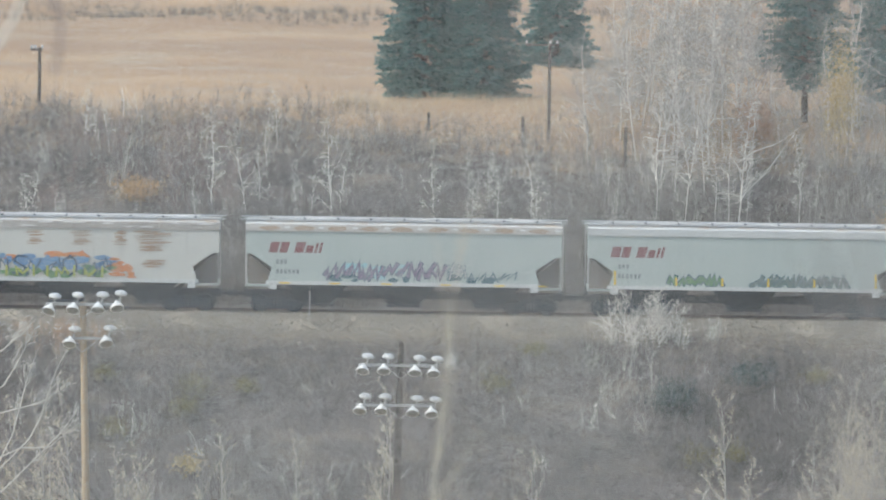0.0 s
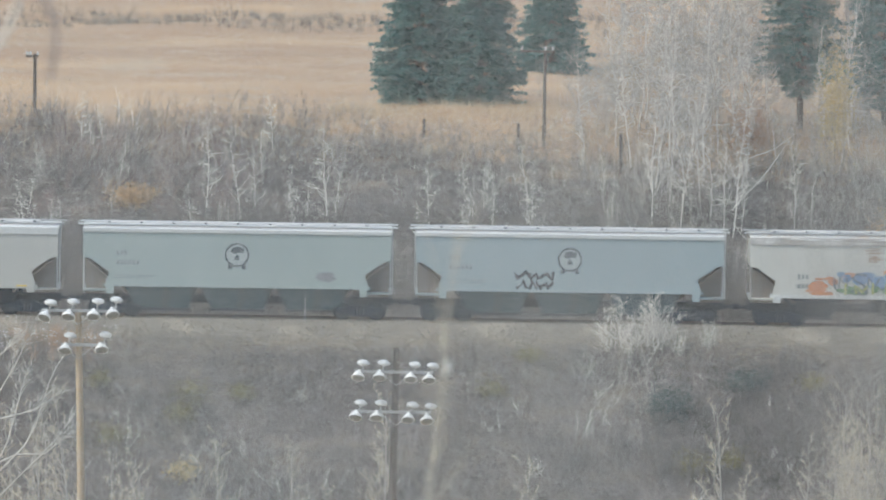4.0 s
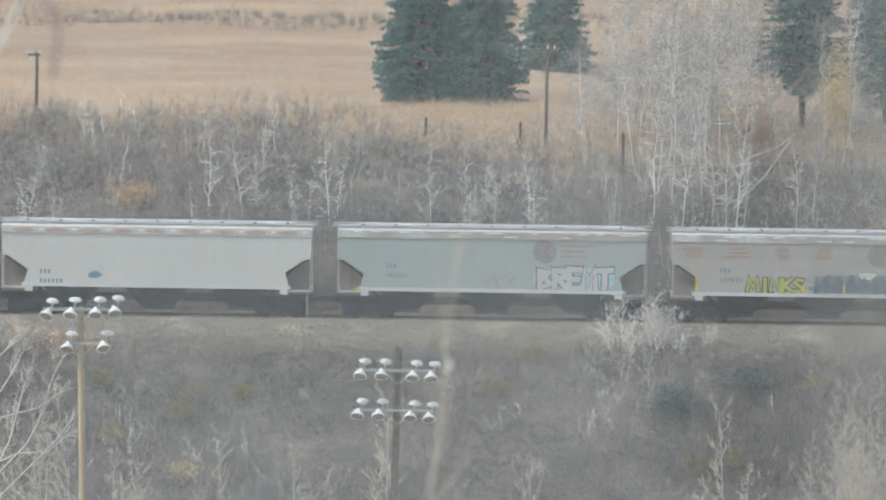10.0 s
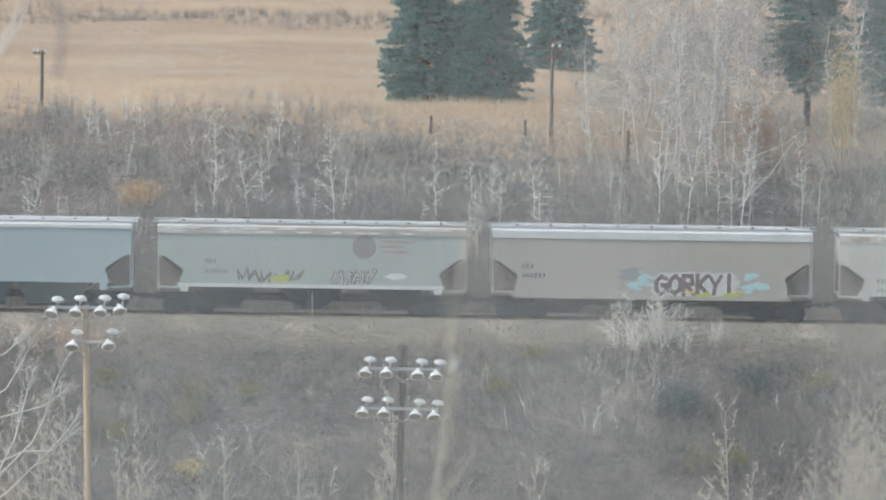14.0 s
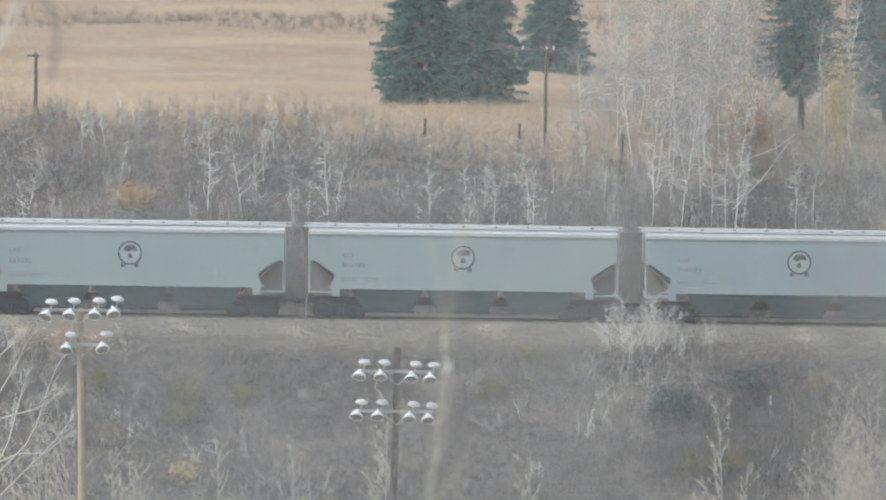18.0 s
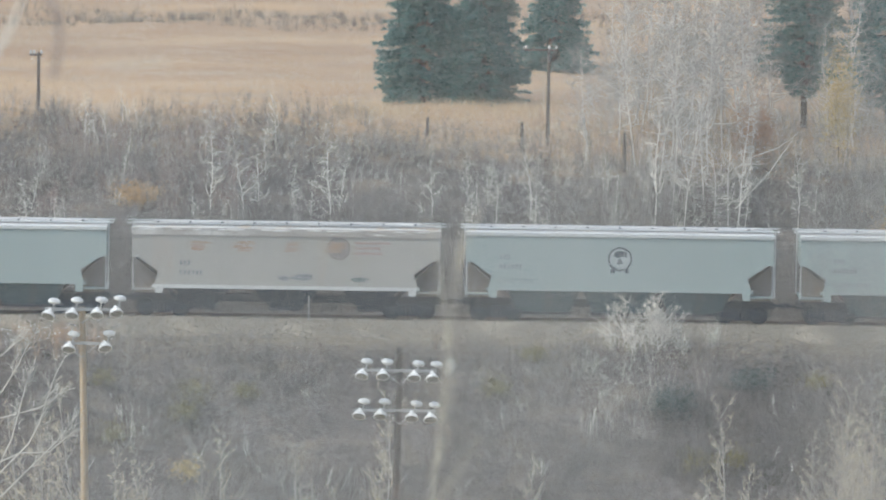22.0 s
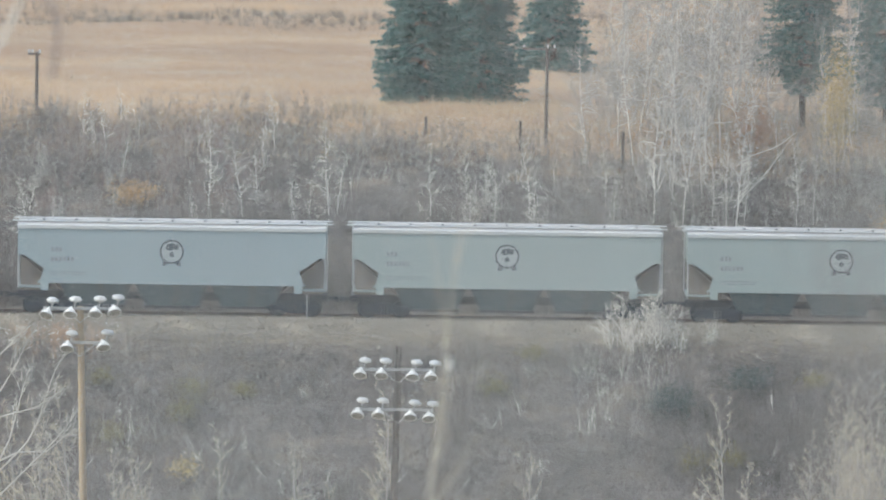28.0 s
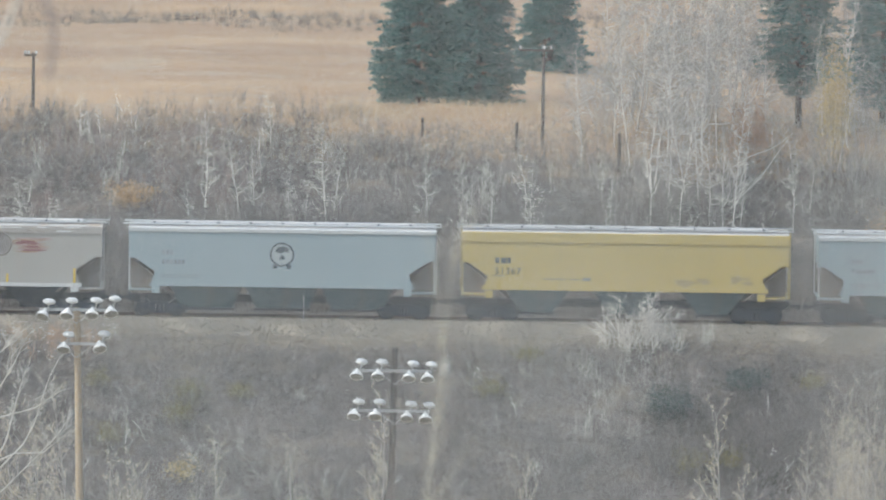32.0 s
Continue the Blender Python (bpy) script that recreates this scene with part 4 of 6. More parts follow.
def build_train():
    S = "smooth"
    plain = "grey-green three-bay covered hopper car with a round dark badge"
    a = hopper_car(15.6, 16.47, "pale", "sill", "chalky pale covered hopper car with red lettering and yellow reflectors", rim=CHORD)
    big_lettering(a, -7.05, 3.2)
    stencils(a, 16.47, MARK_FAINT, 1.6, 2.6, False)
    scrawl(a, -4.0, -1.2, 1.77, 2.27, "green", "navy", 3)
    scrawl(a, 0.4, 5.4, 1.77, 2.32, "slate", "teal", 4)
    reflectors(a, (-6.8, -3.6, -1.2, 1.2, 3.6, 6.8), (-6.8, 6.8))
    b = hopper_car(-2.22, 16.47, "pale", "sill", "chalky pale covered hopper car with red lettering and violet graffiti", rim=CHORD_STAINED)
    big_lettering(b, -7.05, 3.2)
    stencils(b, 16.47, MARK_FAINT, 1.6, 2.6, False)
    splash(b, -4.6, 5.6, 1.77, 2.05, SPRAY["teal"], 9, 12)
    splash(b, -3.2, 1.8, 1.9, 2.6, SPRAY["cyan"], 8, 10)
    scrawl(b, -4.1, -1.2, 1.85, 2.72, "mauve", "teal", 7, None, "", 0.13, 0.05, 0.25)
    scrawl(b, -1.0, 1.9, 1.92, 2.78, "mauve", "navy", 8, None, "", 0.13, 0.05, 0.25)
    scrawl(b, 1.9, 3.2, 1.9, 2.8, "chalk", "teal", 6, None, "", 0.12, 0.05, 0.3)
    scrawl(b, 3.2, 5.7, 1.8, 2.4, None, "teal", 10, None, "", 0.08, 0.0, 0.4)
    sill_tape(b, (-6.2, -3.6, -0.9, 2.2, 5.0, 7.2))
    c = hopper_car(-19.88, 16.06, "white", "sill", "white covered hopper car with rust streaks and blue and orange graffiti")
    stencils(c, 16.06, MARK_FAINT, 2.5, 2.55)
    for x0, x1, n in ((-2.1, -1.0, 8), (0.2, 1.5, 8), (2.4, 3.3, 7), (3.5, 5.6, 10)):
        smears(c, x0, x1, 3.2 if x0 > 3 else 3.45, 4.25, RUST_STAIN, 31 + n, n)
    smears(c, 4.0, 5.4, 2.3, 2.7, RUST_STAIN, 43, 4)
    splash(c, -4.7, -3.6, 1.72, 2.6, SPRAY["orange"], 13, 14)
    splash(c, 2.5, 3.7, 1.72, 2.6, SPRAY["orange"], 14, 14)
    splash(c, -3.2, 2.6, 2.72, 3.08, SPRAY["orange"], 15, 9)
    splash(c, -3.6, 2.5, 1.82, 2.3, SPRAY["green"], 10, 24)
    splash(c, -3.5, 2.4, 2.2, 2.85, SPRAY["blue"], 11, 34)
    scrawl(c, -3.7, 2.5, 1.80, 2.9, None, "navy", 49, None, "tangle hook tangle tangle ring tangle tangle", 0.06)
    scrawl(c, -3.4, 2.3, 1.78, 2.35, None, "lime", 12, None, "stem tangle stem stem tangle stem tangle stem", 0.1)
    d = hopper_car(-37.3, 16.06, "blue", S, "blue-grey covered hopper car with a round badge and dark graffiti")
    emblem(d)
    stencils(d, 16.06, MARK_FAINT)
    scrawl(d, -2.85, -0.85, 2.34, 2.74, None, "black", 17, None, "", 0.2)
    scrawl(d, -2.75, -0.80, 1.84, 2.26, None, "black", 18, None, "", 0.2)
    e = hopper_car(-54.65, 16.06, "teal", S, plain)
    emblem(e)
    stencils(e, 16.06, MARK_FAINT)
    splash(e, 4.5, 4.9, 1.97, 2.57, MARK_FAINT, 19, 6)
    f = hopper_car(-72.06, 16.15, "grey", "tall", "light grey covered hopper car with outlined graffiti", 1.64)
    stencils(f, 16.15, MARK_FAINT, 2.75, 2.65, False)
    scrawl(f, 1.5, 3.7, 1.72, 2.72, "chalk", "teal", 21, None, "", 0.12, 0.08)
    splash(f, 1.6, 3.4, 1.87, 2.37, SPRAY["cyan"], 22, 5)
    scrawl(f, -7.8, -6.4, 3.55, 3.95, None, "outline", 23, None, "", 0.08)
    scrawl(f, -7.7, -6.6, 2.95, 3.35, None, "outline", 24, None, "", 0.08)
    sill_tape(f, (2.3, 6.2))
    g = hopper_car(-89.42, 16.06, "rusty", "sill", "rust-stained cream covered hopper car with lime and dark graffiti")
    old_marks(g, 16.06)
    scrawl(g, -4.1, -1.1, 1.77, 2.5, "lime", "black", 25, None, "peaks stem zigzag kick hook", 0.15, 0.06)
    scrawl(g, -0.6, 5.7, 1.74, 2.62, "navy", "teal", 26, "slate", "", 0.2, 0.05)
    splash(g, 0.2, 5.9, 2.5, 2.7, SPRAY["white"], 23, 6)
    for x0, x1 in ((-7.7, -6.1), (-5.5, -3.8), (-2.8, -1.8), (-0.8, 0.5), (6.2, 7.3)):
        smears(g, x0, x1, 3.5, 4.1, RUST_STAIN, int(x0 * 10) + 90, 6)
    reflectors(g, (-6.75, -1.15, 0.95, 3.3, 6.5), (-6.75, 6.5))
    h = hopper_car(-106.85, 16.06, "sage", "sill", "pale green covered hopper car with white outlined graffiti")
    old_marks(h, 16.06)
    scrawl(h, 2.4, 6.3, 1.78, 2.80, "chalk", "black", 28, "cyan", "bowl leg comb peaks tee", 0.2, 0.05)
    scrawl(h, -0.6, 1.4, 1.95, 2.6, None, "rose", 29, None, "", 0.08)
    sill_tape(h, (-6.9,))
    i = hopper_car(-124.33, 16.14, "white", "sill", "clean chalky white-green covered hopper car with rusty roof edge", rim=CHORD_STAINED)
    stencils(i, 16.14, MARK_FAINT, 2.0, 2.2, False)
    splash(i, -3.5, -3.1, 2.1, 2.25, SPRAY["steel"], 30, 4)
    j = hopper_car(-142.17, 16.65, "beige", "tall", "dusty beige-grey covered hopper car with cyan and brown graffiti", 1.36)
    stencils(j, 16.65, MARK, 1.6, 2.75, False)
    scrawl(j, 0.2, 4.4, 1.46, 2.55, "brown", "white", 33, "chalk", "hollow ring leg kick fork stem", 0.17, 0.05)
    splash(j, -1.0, 0.0, 1.6, 2.6, SPRAY["cyan"], 35, 12)
    splash(j, 5.0, 6.0, 1.6, 2.6, SPRAY["cyan"], 39, 12)
    splash(j, 1.2, 4.6, 1.42, 1.5, SPRAY["lime"], 40, 4)
    splash(j, -1.6, -0.6, 2.17, 2.77, MARK_FAINT, 34, 5)
    sill_tape(j, (2.0, 4.6))
    k = hopper_car(-159.9, 16.06, "sage", "sill", "pale green covered hopper car with dark broken graffiti")
    old_marks(k, 16.06)
    scrawl(k, -3.9, -0.4, 1.8, 2.5, None, "brown", 36, None, "", 0.1)
    splash(k, -2.6, -1.2, 1.9, 2.3, SPRAY["lime"], 46, 4)
    scrawl(k, 1.1, 3.4, 1.77, 2.57, "chalk", "brown", 37, None, "", 0.09, 0.08)
    splash(k, 3.5, 4.6, 1.97, 2.47, SPRAY["white"], 38, 4)
    for x, coat in ((-177.33, "blue"), (-194.86, "teal"), (-212.22, "teal"), (-229.65, "teal")):
        car = hopper_car(x, 16.06, coat, S, plain)
        emblem(car)
        stencils(car, 16.06, MARK_FAINT)
    p = hopper_car(-247.06, 16.06, "rusty", "sill", "rust-stained cream covered hopper car with a faded brown disc")
    old_marks(p, 16.06)
    for x0, x1 in ((-5.2, -3.9), (-3.0, -1.4), (-0.3, 1.0), (2.0, 3.2)):
        smears(p, x0, x1, 3.5, 4.05, RUST_STAIN, int(x0 * 10) + 60, 6)
    splash(p, -2.0, 1.0, 2.05, 2.35, MARK_FAINT, 42, 5)
    splash(p, 3.6, 4.1, 1.95, 2.3, SPRAY["slate"], 47, 3)
    for x, coat in ((-264.44, "teal"), (-281.56, "teal"), (-298.98, "teal"), (-316.46, "blue")):
        car = hopper_car(x, 16.06, coat, S, plain)
        emblem(car)
        stencils(car, 16.06, MARK_FAINT)
    u = hopper_car(-334.55, 17.03, "yellow", "tall", "faded yellow covered hopper car with black stencilled marks", 1.88)
    for q, w in enumerate((0.22, 0.28, 0.20)):
        bm = fresh()
        bar(bm, -6.8 + q * 0.31, -6.8 + q * 0.31 + w, 3.10, 3.40)
        part("lettering_block", bm, MARK, u)
    text = bpy.data.curves.new("road_number", "FONT")
    text.body, text.size, text.extrude, text.space_character = "51367", 0.50, 0.004, 1.12
    text.offset = 0.004
    number = new("road_number", text)
    number.parent = u
    number.matrix_basis = Matrix.Translation((-6.82, SIDE - 0.006, 2.52)) @ pose(0, 0, 0, 90)
    text.materials.append(MARK)
    bm = fresh()
    for x0, x1, z0, z1 in ((-4.3, -3.0, 2.27, 2.33), (-2.9, -2.4, 2.27, 2.33), (-2.25, -1.8, 2.22, 2.41), (-7.0, -6.3, 2.42, 2.47)):
        bar(bm, x0, x1, z0, z1)
    part("data_panel", bm, MARK_FAINT, u)
    splash(u, 2.6, 4.6, 2.02, 2.37, MARK_SMUDGE, 44, 5)
    splash(u, 5.4, 6.6, 2.07, 2.47, MARK_SMUDGE, 45, 5)
    v = hopper_car(-352.46, 15.98, "blue", S, plain)
    emblem(v)
    stencils(v, 15.98, MARK_FAINT)
    w = hopper_car(-369.87, 16.06, "rusty", "sill", "rust-stained cream covered hopper car with washed-out red lettering")
    old_marks(w, 16.06)
    smears(w, 3.3, 5.2, 3.3, 4.0, RUST_STAIN, 51, 7)
    smears(w, 3.4, 5.0, 3.4, 3.95, MARK_RED, 52, 4)
    reflectors(w, (3.1, 6.6), (6.6,))


build_train()


# ---- floodlight masts ----
def floodlight_mast(x, y, top, lean, rows, label, coat):
    """A wooden mast with cross-arms; each floodlight has a bell reflector below the arm and a round cap above."""
    base = float(height(x - lean, y)) - 0.3
    mast = empty("floodlight_mast", x, y, base)
    tagged(mast, label, "floodlight", "sports field floodlights")
    h = top - base
    bm = fresh()
    lathe(bm, [(0.20, 0), (0.155, h * 0.6), (0.125, h - 0.04), (0.09, h)], 12)
    for v in bm.verts:
        v.co.x -= lean * (1 - v.co.z / h)
    part("pole", bm, coat, mast)
    for z, spots in rows:
        xs = [s[0] for s in spots]
        bm = fresh()
        box(bm, min(xs) - 0.25, max(xs) + 0.15, -0.24, -0.15, z - base - 0.05, z - base + 0.06)
        part("cross_arm", bm, GALV, mast, "grey steel cross-arm")
        for e in (-0.62, 0.62):
            part("brace", tube("brace", [(0.0, -0.16, z - base - 0.55), (e, -0.19, z - base - 0.05)], 0.022, 0.022, GALV, 6), None, mast)
        for dx, dz, tilt in spots:
            lamp = part("floodlight", lamp_arm(), GALV, mast)
            lamp.location = (dx, -0.27, z - base + dz)
            bell = part("bell_reflector", bell_mesh(), None, lamp, "white enamelled bell reflector")
            bell.matrix_basis = pose(-0.06, -0.05, -0.04, -38, tilt, 0)
            part("lens", lens_mesh(), None, bell, "dark grey lamp glass under the bell")
            cap = part("round_cap", cap_mesh(), None, lamp, "grey-white round ballast cap")
            cap.matrix_basis = pose(0.12, 0.05, 0.37, 8, 6, 0)
    return mast


def lamp_arm():
    def make(bm):
        lathe(bm, [(0.035, -0.15), (0.035, 0.40)], 8, pose(0.06, 0.02, 0, 0, 12, 0))
        box(bm, -0.07, 0.12, 0.0, 0.12, -0.06, 0.06)
    return shared(("floodlight",), make, GALV)


def bell_mesh():
    def make(bm):
        lathe(bm, [(0.03, 0.16), (0.06, 0.12), (0.09, 0.04), (0.165, -0.04), (0.235, -0.12), (0.272, -0.20), (0.275, -0.245), (0.25, -0.245), (0.20, -0.17)], 18)
    return shared(("bell_reflector",), make, ENAMEL)


def lens_mesh():
    def make(bm):
        lathe(bm, [(0.245, -0.225), (0.235, -0.245), (0.15, -0.265), (0.02, -0.275)], 16)
    return shared(("lens",), make, LAMP_GLASS)


def cap_mesh():
    def make(bm):
        lathe(bm, [(0.06, -0.12), (0.13, -0.09), (0.225, -0.06), (0.25, -0.02), (0.245, 0.025), (0.19, 0.05), (0.17, 0.085), (0.03, 0.095)], 18)
    return shared(("round_cap",), make, CAP)


floodlight_mast(-1.77, 270, 8.0, 0.35, ((7.05, ((-1.46, 0, 8), (-0.63, 0, 0), (0.63, -0.05, 0), (1.36, -0.08, -6))), (5.42, ((-1.55, 0, 8), (-0.72, 0, 0), (0.56, -0.06, 0), (1.30, -0.10, -6)))),
                "dark weathered wooden floodlight mast with eight white bell lamps", POLE_BLACK)
floodlight_mast(-14.22, 262, 10.35, -0.5, ((10.27, ((-1.20, -0.05, 20), (-0.30, 0, 6), (0.66, 0.03, 0), (1.38, 0.10, -14))), (8.93, ((-0.42, 0, 4), (0.96, 0.05, -14)))),
                "tan wooden floodlight mast with six white bell lamps", POLE_TAN)


# ---- utility poles, posts ----
def utility_pole(x, y, top, label, arm):
    base = float(height(x, y)) - 0.2
    ob = empty("utility_pole", x, y, base)
    tagged(ob, label, "utility pole", "pole line along the field")
    h = top - base
    bm = fresh()
    lathe(bm, [(0.12, 0), (0.10, h * 0.7), (0.09, h - 0.05), (0.06, h)], 10)
    part("pole", bm, POLE_DARK, ob)
    bm = fresh()
    box(bm, -arm, max(0.2, arm * 0.33), -0.15, -0.07, h - 0.22, h - 0.10)
    part("cross_arm", bm, POLE_DARK, ob)
    for k, dx in enumerate((-arm + 0.08, -arm + 0.28 if arm < 1 else 0.03, max(0.17, arm * 0.3))):
        bm = fresh()
        lathe(bm, [(0.045, h - 0.10), (0.07, h - 0.04), (0.07, h + 0.06), (0.04, h + 0.12)], 8, Matrix.Translation((dx, -0.11, 0)))
        part("insulator", bm, INSULATOR, ob, "pale glass insulator")
    return ob


utility_pole(-24.68, 404, 9.54, "dark wooden utility pole with a short cross-arm and pale insulators", 0.55)
utility_pole(5.93, 396, 10.86, "dark wooden utility pole beside the spruces", 1.45)
wires = empty("overhead_wires", -24.68, 403.89, 9.66)
tagged(wires, "thin overhead wires sagging between two poles", "wire")
for dx in (-0.45, -0.27):
    part("wire", tube("wire", [(dx + f * 30.61, -8 * f, 1.32 * f - 1.5 * f * (1 - f)) for f in np.linspace(0, 1, 14)], 0.003, 0.003, TWIG_DARK, 4), None, wires)


def old_post(x, y, top, r):
    base = float(height(x, y)) - 0.15
    bm = fresh()
    h = top - base
    lathe(bm, [(r, 0), (r * 0.95, h * 0.5), (r * 0.85, h - 0.06), (r * 0.5, h)], 8)
    ob = part("fence_post", bm, POLE_DARK)
    ob.location = (x, y, base)
    tagged(ob, "short dark weathered wooden post in the brush", "post", "old posts on the bank")


old_post(10.35, 391, 6.3, 0.12)
old_post(-1.18, 399, 6.35, 0.10)
old_post(4.38, 394, 6.6, 0.10)
bm = fresh()
lathe(bm, [(0.028, 0), (0.028, 1.16), (0.045, 1.17), (0.045, 1.30)], 8)
marker = part("trackside_marker", bm, GALV)
marker.location = (-7.08, 347.6, 0.0)
tagged(marker, "thin pale steel marker post beside the track", "post")


# ---- trees and brush ----
def bent_branch(rng, start, way, length, steps, wander, rise):
    pts = [np.array(start)]
    d = np.array(way, float)
    for _ in range(steps):
        d = d + rng.normal(size=3) * wander + np.array((0, 0, rise))
        d /= np.linalg.norm(d)
        pts.append(pts[-1] + d * length / steps)
    return np.array(pts)


def add_path(store, pts, r0, r1):
    radii = np.linspace(r0, r1, len(pts))
    for k in range(len(pts) - 1):
        store.append((pts[k], pts[k + 1], radii[k], radii[k + 1]))


def as_rods(name, store, mat, sides):
    return rods(name, [s[0] for s in store], [s[1] for s in store], [s[2] for s in store], [s[3] for s in store], mat, sides)


def bare_tree(seed, h, bark, twig, label, limbs=20, low=0.3, reach=0.28, stout=0.014, rise=0.12, angle=0.9, twigs=5, crook=0.05, wander=0.16, crowded=False):
    """A leafless tree: bent trunk, limbs that fork, and fine twigs."""
    rng = np.random.default_rng(seed)
    ob = empty("bare_tree")
    tagged(ob, label, "tree", "leafless trees")
    fine, joined = [], []
    line = bent_branch(rng, (0, 0, 0), (0, 0, 1), h, 10, crook, 0.06)
    part("trunk", tube("trunk", line, h * stout, h * stout * 0.18, bark, 7), None, ob)
    for k in range(limbs):
        f = low + (1 - low) * (k + rng.uniform(0, 1)) / limbs
        i = min(int(f * 10), 9)
        p = line[i] + (line[i + 1] - line[i]) * (f * 10 - i)
        a = rng.uniform(0, 2 * np.pi)
        out = np.array((np.cos(a), np.sin(a), 0)) * np.sin(angle) + np.array((0, 0, np.cos(angle)))
        length = h * reach * (1.15 - 0.75 * f) * rng.uniform(0.6, 1.2)
        limb = bent_branch(rng, p, out, length, 6, wander, rise)
        r = h * stout * 0.72 * (1.15 - f * 0.8)
        if crowded:
            add_path(joined, limb, r, r * 0.25)
        else:
            part("limb", tube("limb", limb, r, r * 0.25, bark, 4), None, ob)
        fine += fork(rng, limb, length, r, twigs, rise)
    if joined:
        tagged(part("branchwork", as_rods("branchwork", joined, bark, 3), None, ob), kind="stuff")
    twig_part(ob, fine, twig)
    return ob


def fork(rng, limb, length, r, twigs, rise):
    """Side shoots of a limb, and the twigs on them: starts, ends and thickness."""
    fine, n = [], len(limb) - 1
    for q in range(twigs):
        g = rng.uniform(0.2, 1.0)
        j = min(int(g * n), n - 1)
        s = limb[j] + (limb[j + 1] - limb[j]) * (g * n - j)
        d = (limb[j + 1] - limb[j]) / np.linalg.norm(limb[j + 1] - limb[j]) + rng.normal(size=3) * 0.55 + np.array((0, 0, 0.25))
        d /= np.linalg.norm(d)
        sub = bent_branch(rng, s, d, length * rng.uniform(0.25, 0.5), 2, 0.2, rise)
        fine.append((sub[0], sub[1], r * 0.34))
        fine.append((sub[0] * 0.25 + sub[1] * 0.75, sub[2], r * 0.24))
        for _ in range(4):
            e = sub[0] + (sub[1] - sub[0]) * rng.uniform(0.3, 1.0)
            d2 = d + rng.normal(size=3) * 0.7
            d2 /= np.linalg.norm(d2)
            fine.append((e, e + d2 * length * rng.uniform(0.1, 0.28), r * 0.2))
    return fine


def twig_part(ob, fine, mat):
    me = spike_mesh("twig_mass", [t[0] for t in fine], [t[1] for t in fine], [max(t[2], 0.0065) for t in fine], mat)
    tagged(part("twig_mass", me, None, ob), kind="stuff")


def put_tree(kind, x, y, scale, turn):
    m = Matrix.Translation((x, y, float(height(x, y)) - 0.05)) @ Matrix.Rotation(turn, 4, "Z") @ Matrix.Scale(scale, 4)
    if kind in PLACED:
        return copy_thing(kind, m)
    PLACED.add(kind)
    kind.matrix_basis = m
    return kind


PLACED = set()
ASPENS = [bare_tree(s, 6.0, BARK_PALE, TWIG_PALE, "slender pale-barked aspen, leafless", 24, 0.22, 0.24, 0.0056, 0.08, 1.1, 6, 0.045, 0.40) for s in (101, 102, 103)]
POPLARS = [bare_tree(s, 10.0, BARK_GREY, TWIG_MID, "tall leafless poplar with grey tangled twigs", 30, 0.2, 0.25, 0.0046, 0.03, 1.15, 8, 0.075, 0.40, True) for s in (111, 112, 113)]
TANGLES = [bare_tree(s, 11.0, BARK_MID, TWIG_MID, "tall leafless poplar with crooked pale spreading boughs", 34, 0.22, 0.34, 0.0050, 0.04, 0.95, 8, 0.09, 0.5, True) for s in (141, 142, 143)]
TAN_POPLARS = [bare_tree(s, 10.0, BARK_GREY, TWIG_TAN, "leafless poplar with fine tan twigs on the valley floor", 26, 0.3, 0.2, 0.007, 0.1, 0.8, 8, 0.06, 0.2, True) for s in (115, 116, 117)]
SNAGS = [bare_tree(s, 5.0, BARK_PALE, TWIG_PALE, "crooked small bare tree with pale spreading limbs", 16, 0.2, 0.40, 0.0072, 0.03, 1.2, 6, 0.06, 0.40) for s in (121, 122)]

TRACK_BUSHES = [bare_tree(s, 2.5, BARK_MID, TWIG_PALE, "low pale leafless bush with spreading twigs beside the track", 22, 0.03, 0.6, 0.012, 0.05, 1.0, 7, 0.1) for s in (131, 132)]
# pale slender trunks on the far bank: place across, place away, height
for k, (x, y, h) in enumerate(((-13.3, 378, 5.9), (-11.4, 378, 4.8), (-10.6, 378, 3.7), (-10.0, 394, 3.2), (-8.55, 378, 3.4), (-7.65, 378, 3.2), (-6.5, 378, 4.9), (-6.1, 379, 4.2), (9.55, 378, 3.8), (11.8, 378, 6.0),
                               (13.45, 378, 7.4), (15.9, 378, 7.2), (16.4, 377, 6.4), (19.9, 378, 5.2), (-20.6, 392, 3.6), (-21.3, 393, 3.2), (-19.9, 393, 3.0))):
    put_tree(ASPENS[k % 3], x, y, h / 5.4, k * 1.7)
for k, (x, y, h) in enumerate(((-0.75, 378, 3.7), (2.8, 378, 2.9), (4.8, 378, 5.3), (16.9, 378, 5.0), (15.2, 379, 6.2), (20.9, 379, 4.8))):
    put_tree(SNAGS[k % 2], x, y, h / 4.6, k * 2.6 + 0.4)
for k, (a, b) in enumerate((((16.6, 382, 5.2), (19.9, 380, 7.3)), ((16.3, 377, 3.2), (19.6, 379, 7.0)), ((16.2, 373, 2.9), (17.6, 373, 1.6)))):
    leaning = part("leaning_trunk", tube("leaning_trunk", [Vector(a).lerp(Vector(b), f) + Vector((0, 0, 0.12 * math.sin(7 * f + k))) for f in np.linspace(0, 1, 8)], 0.034, 0.018, BARK_MID, 6), None)
    tagged(leaning, "pale dead trunk leaning among bare trees", "dead tree", "leaning trunks")
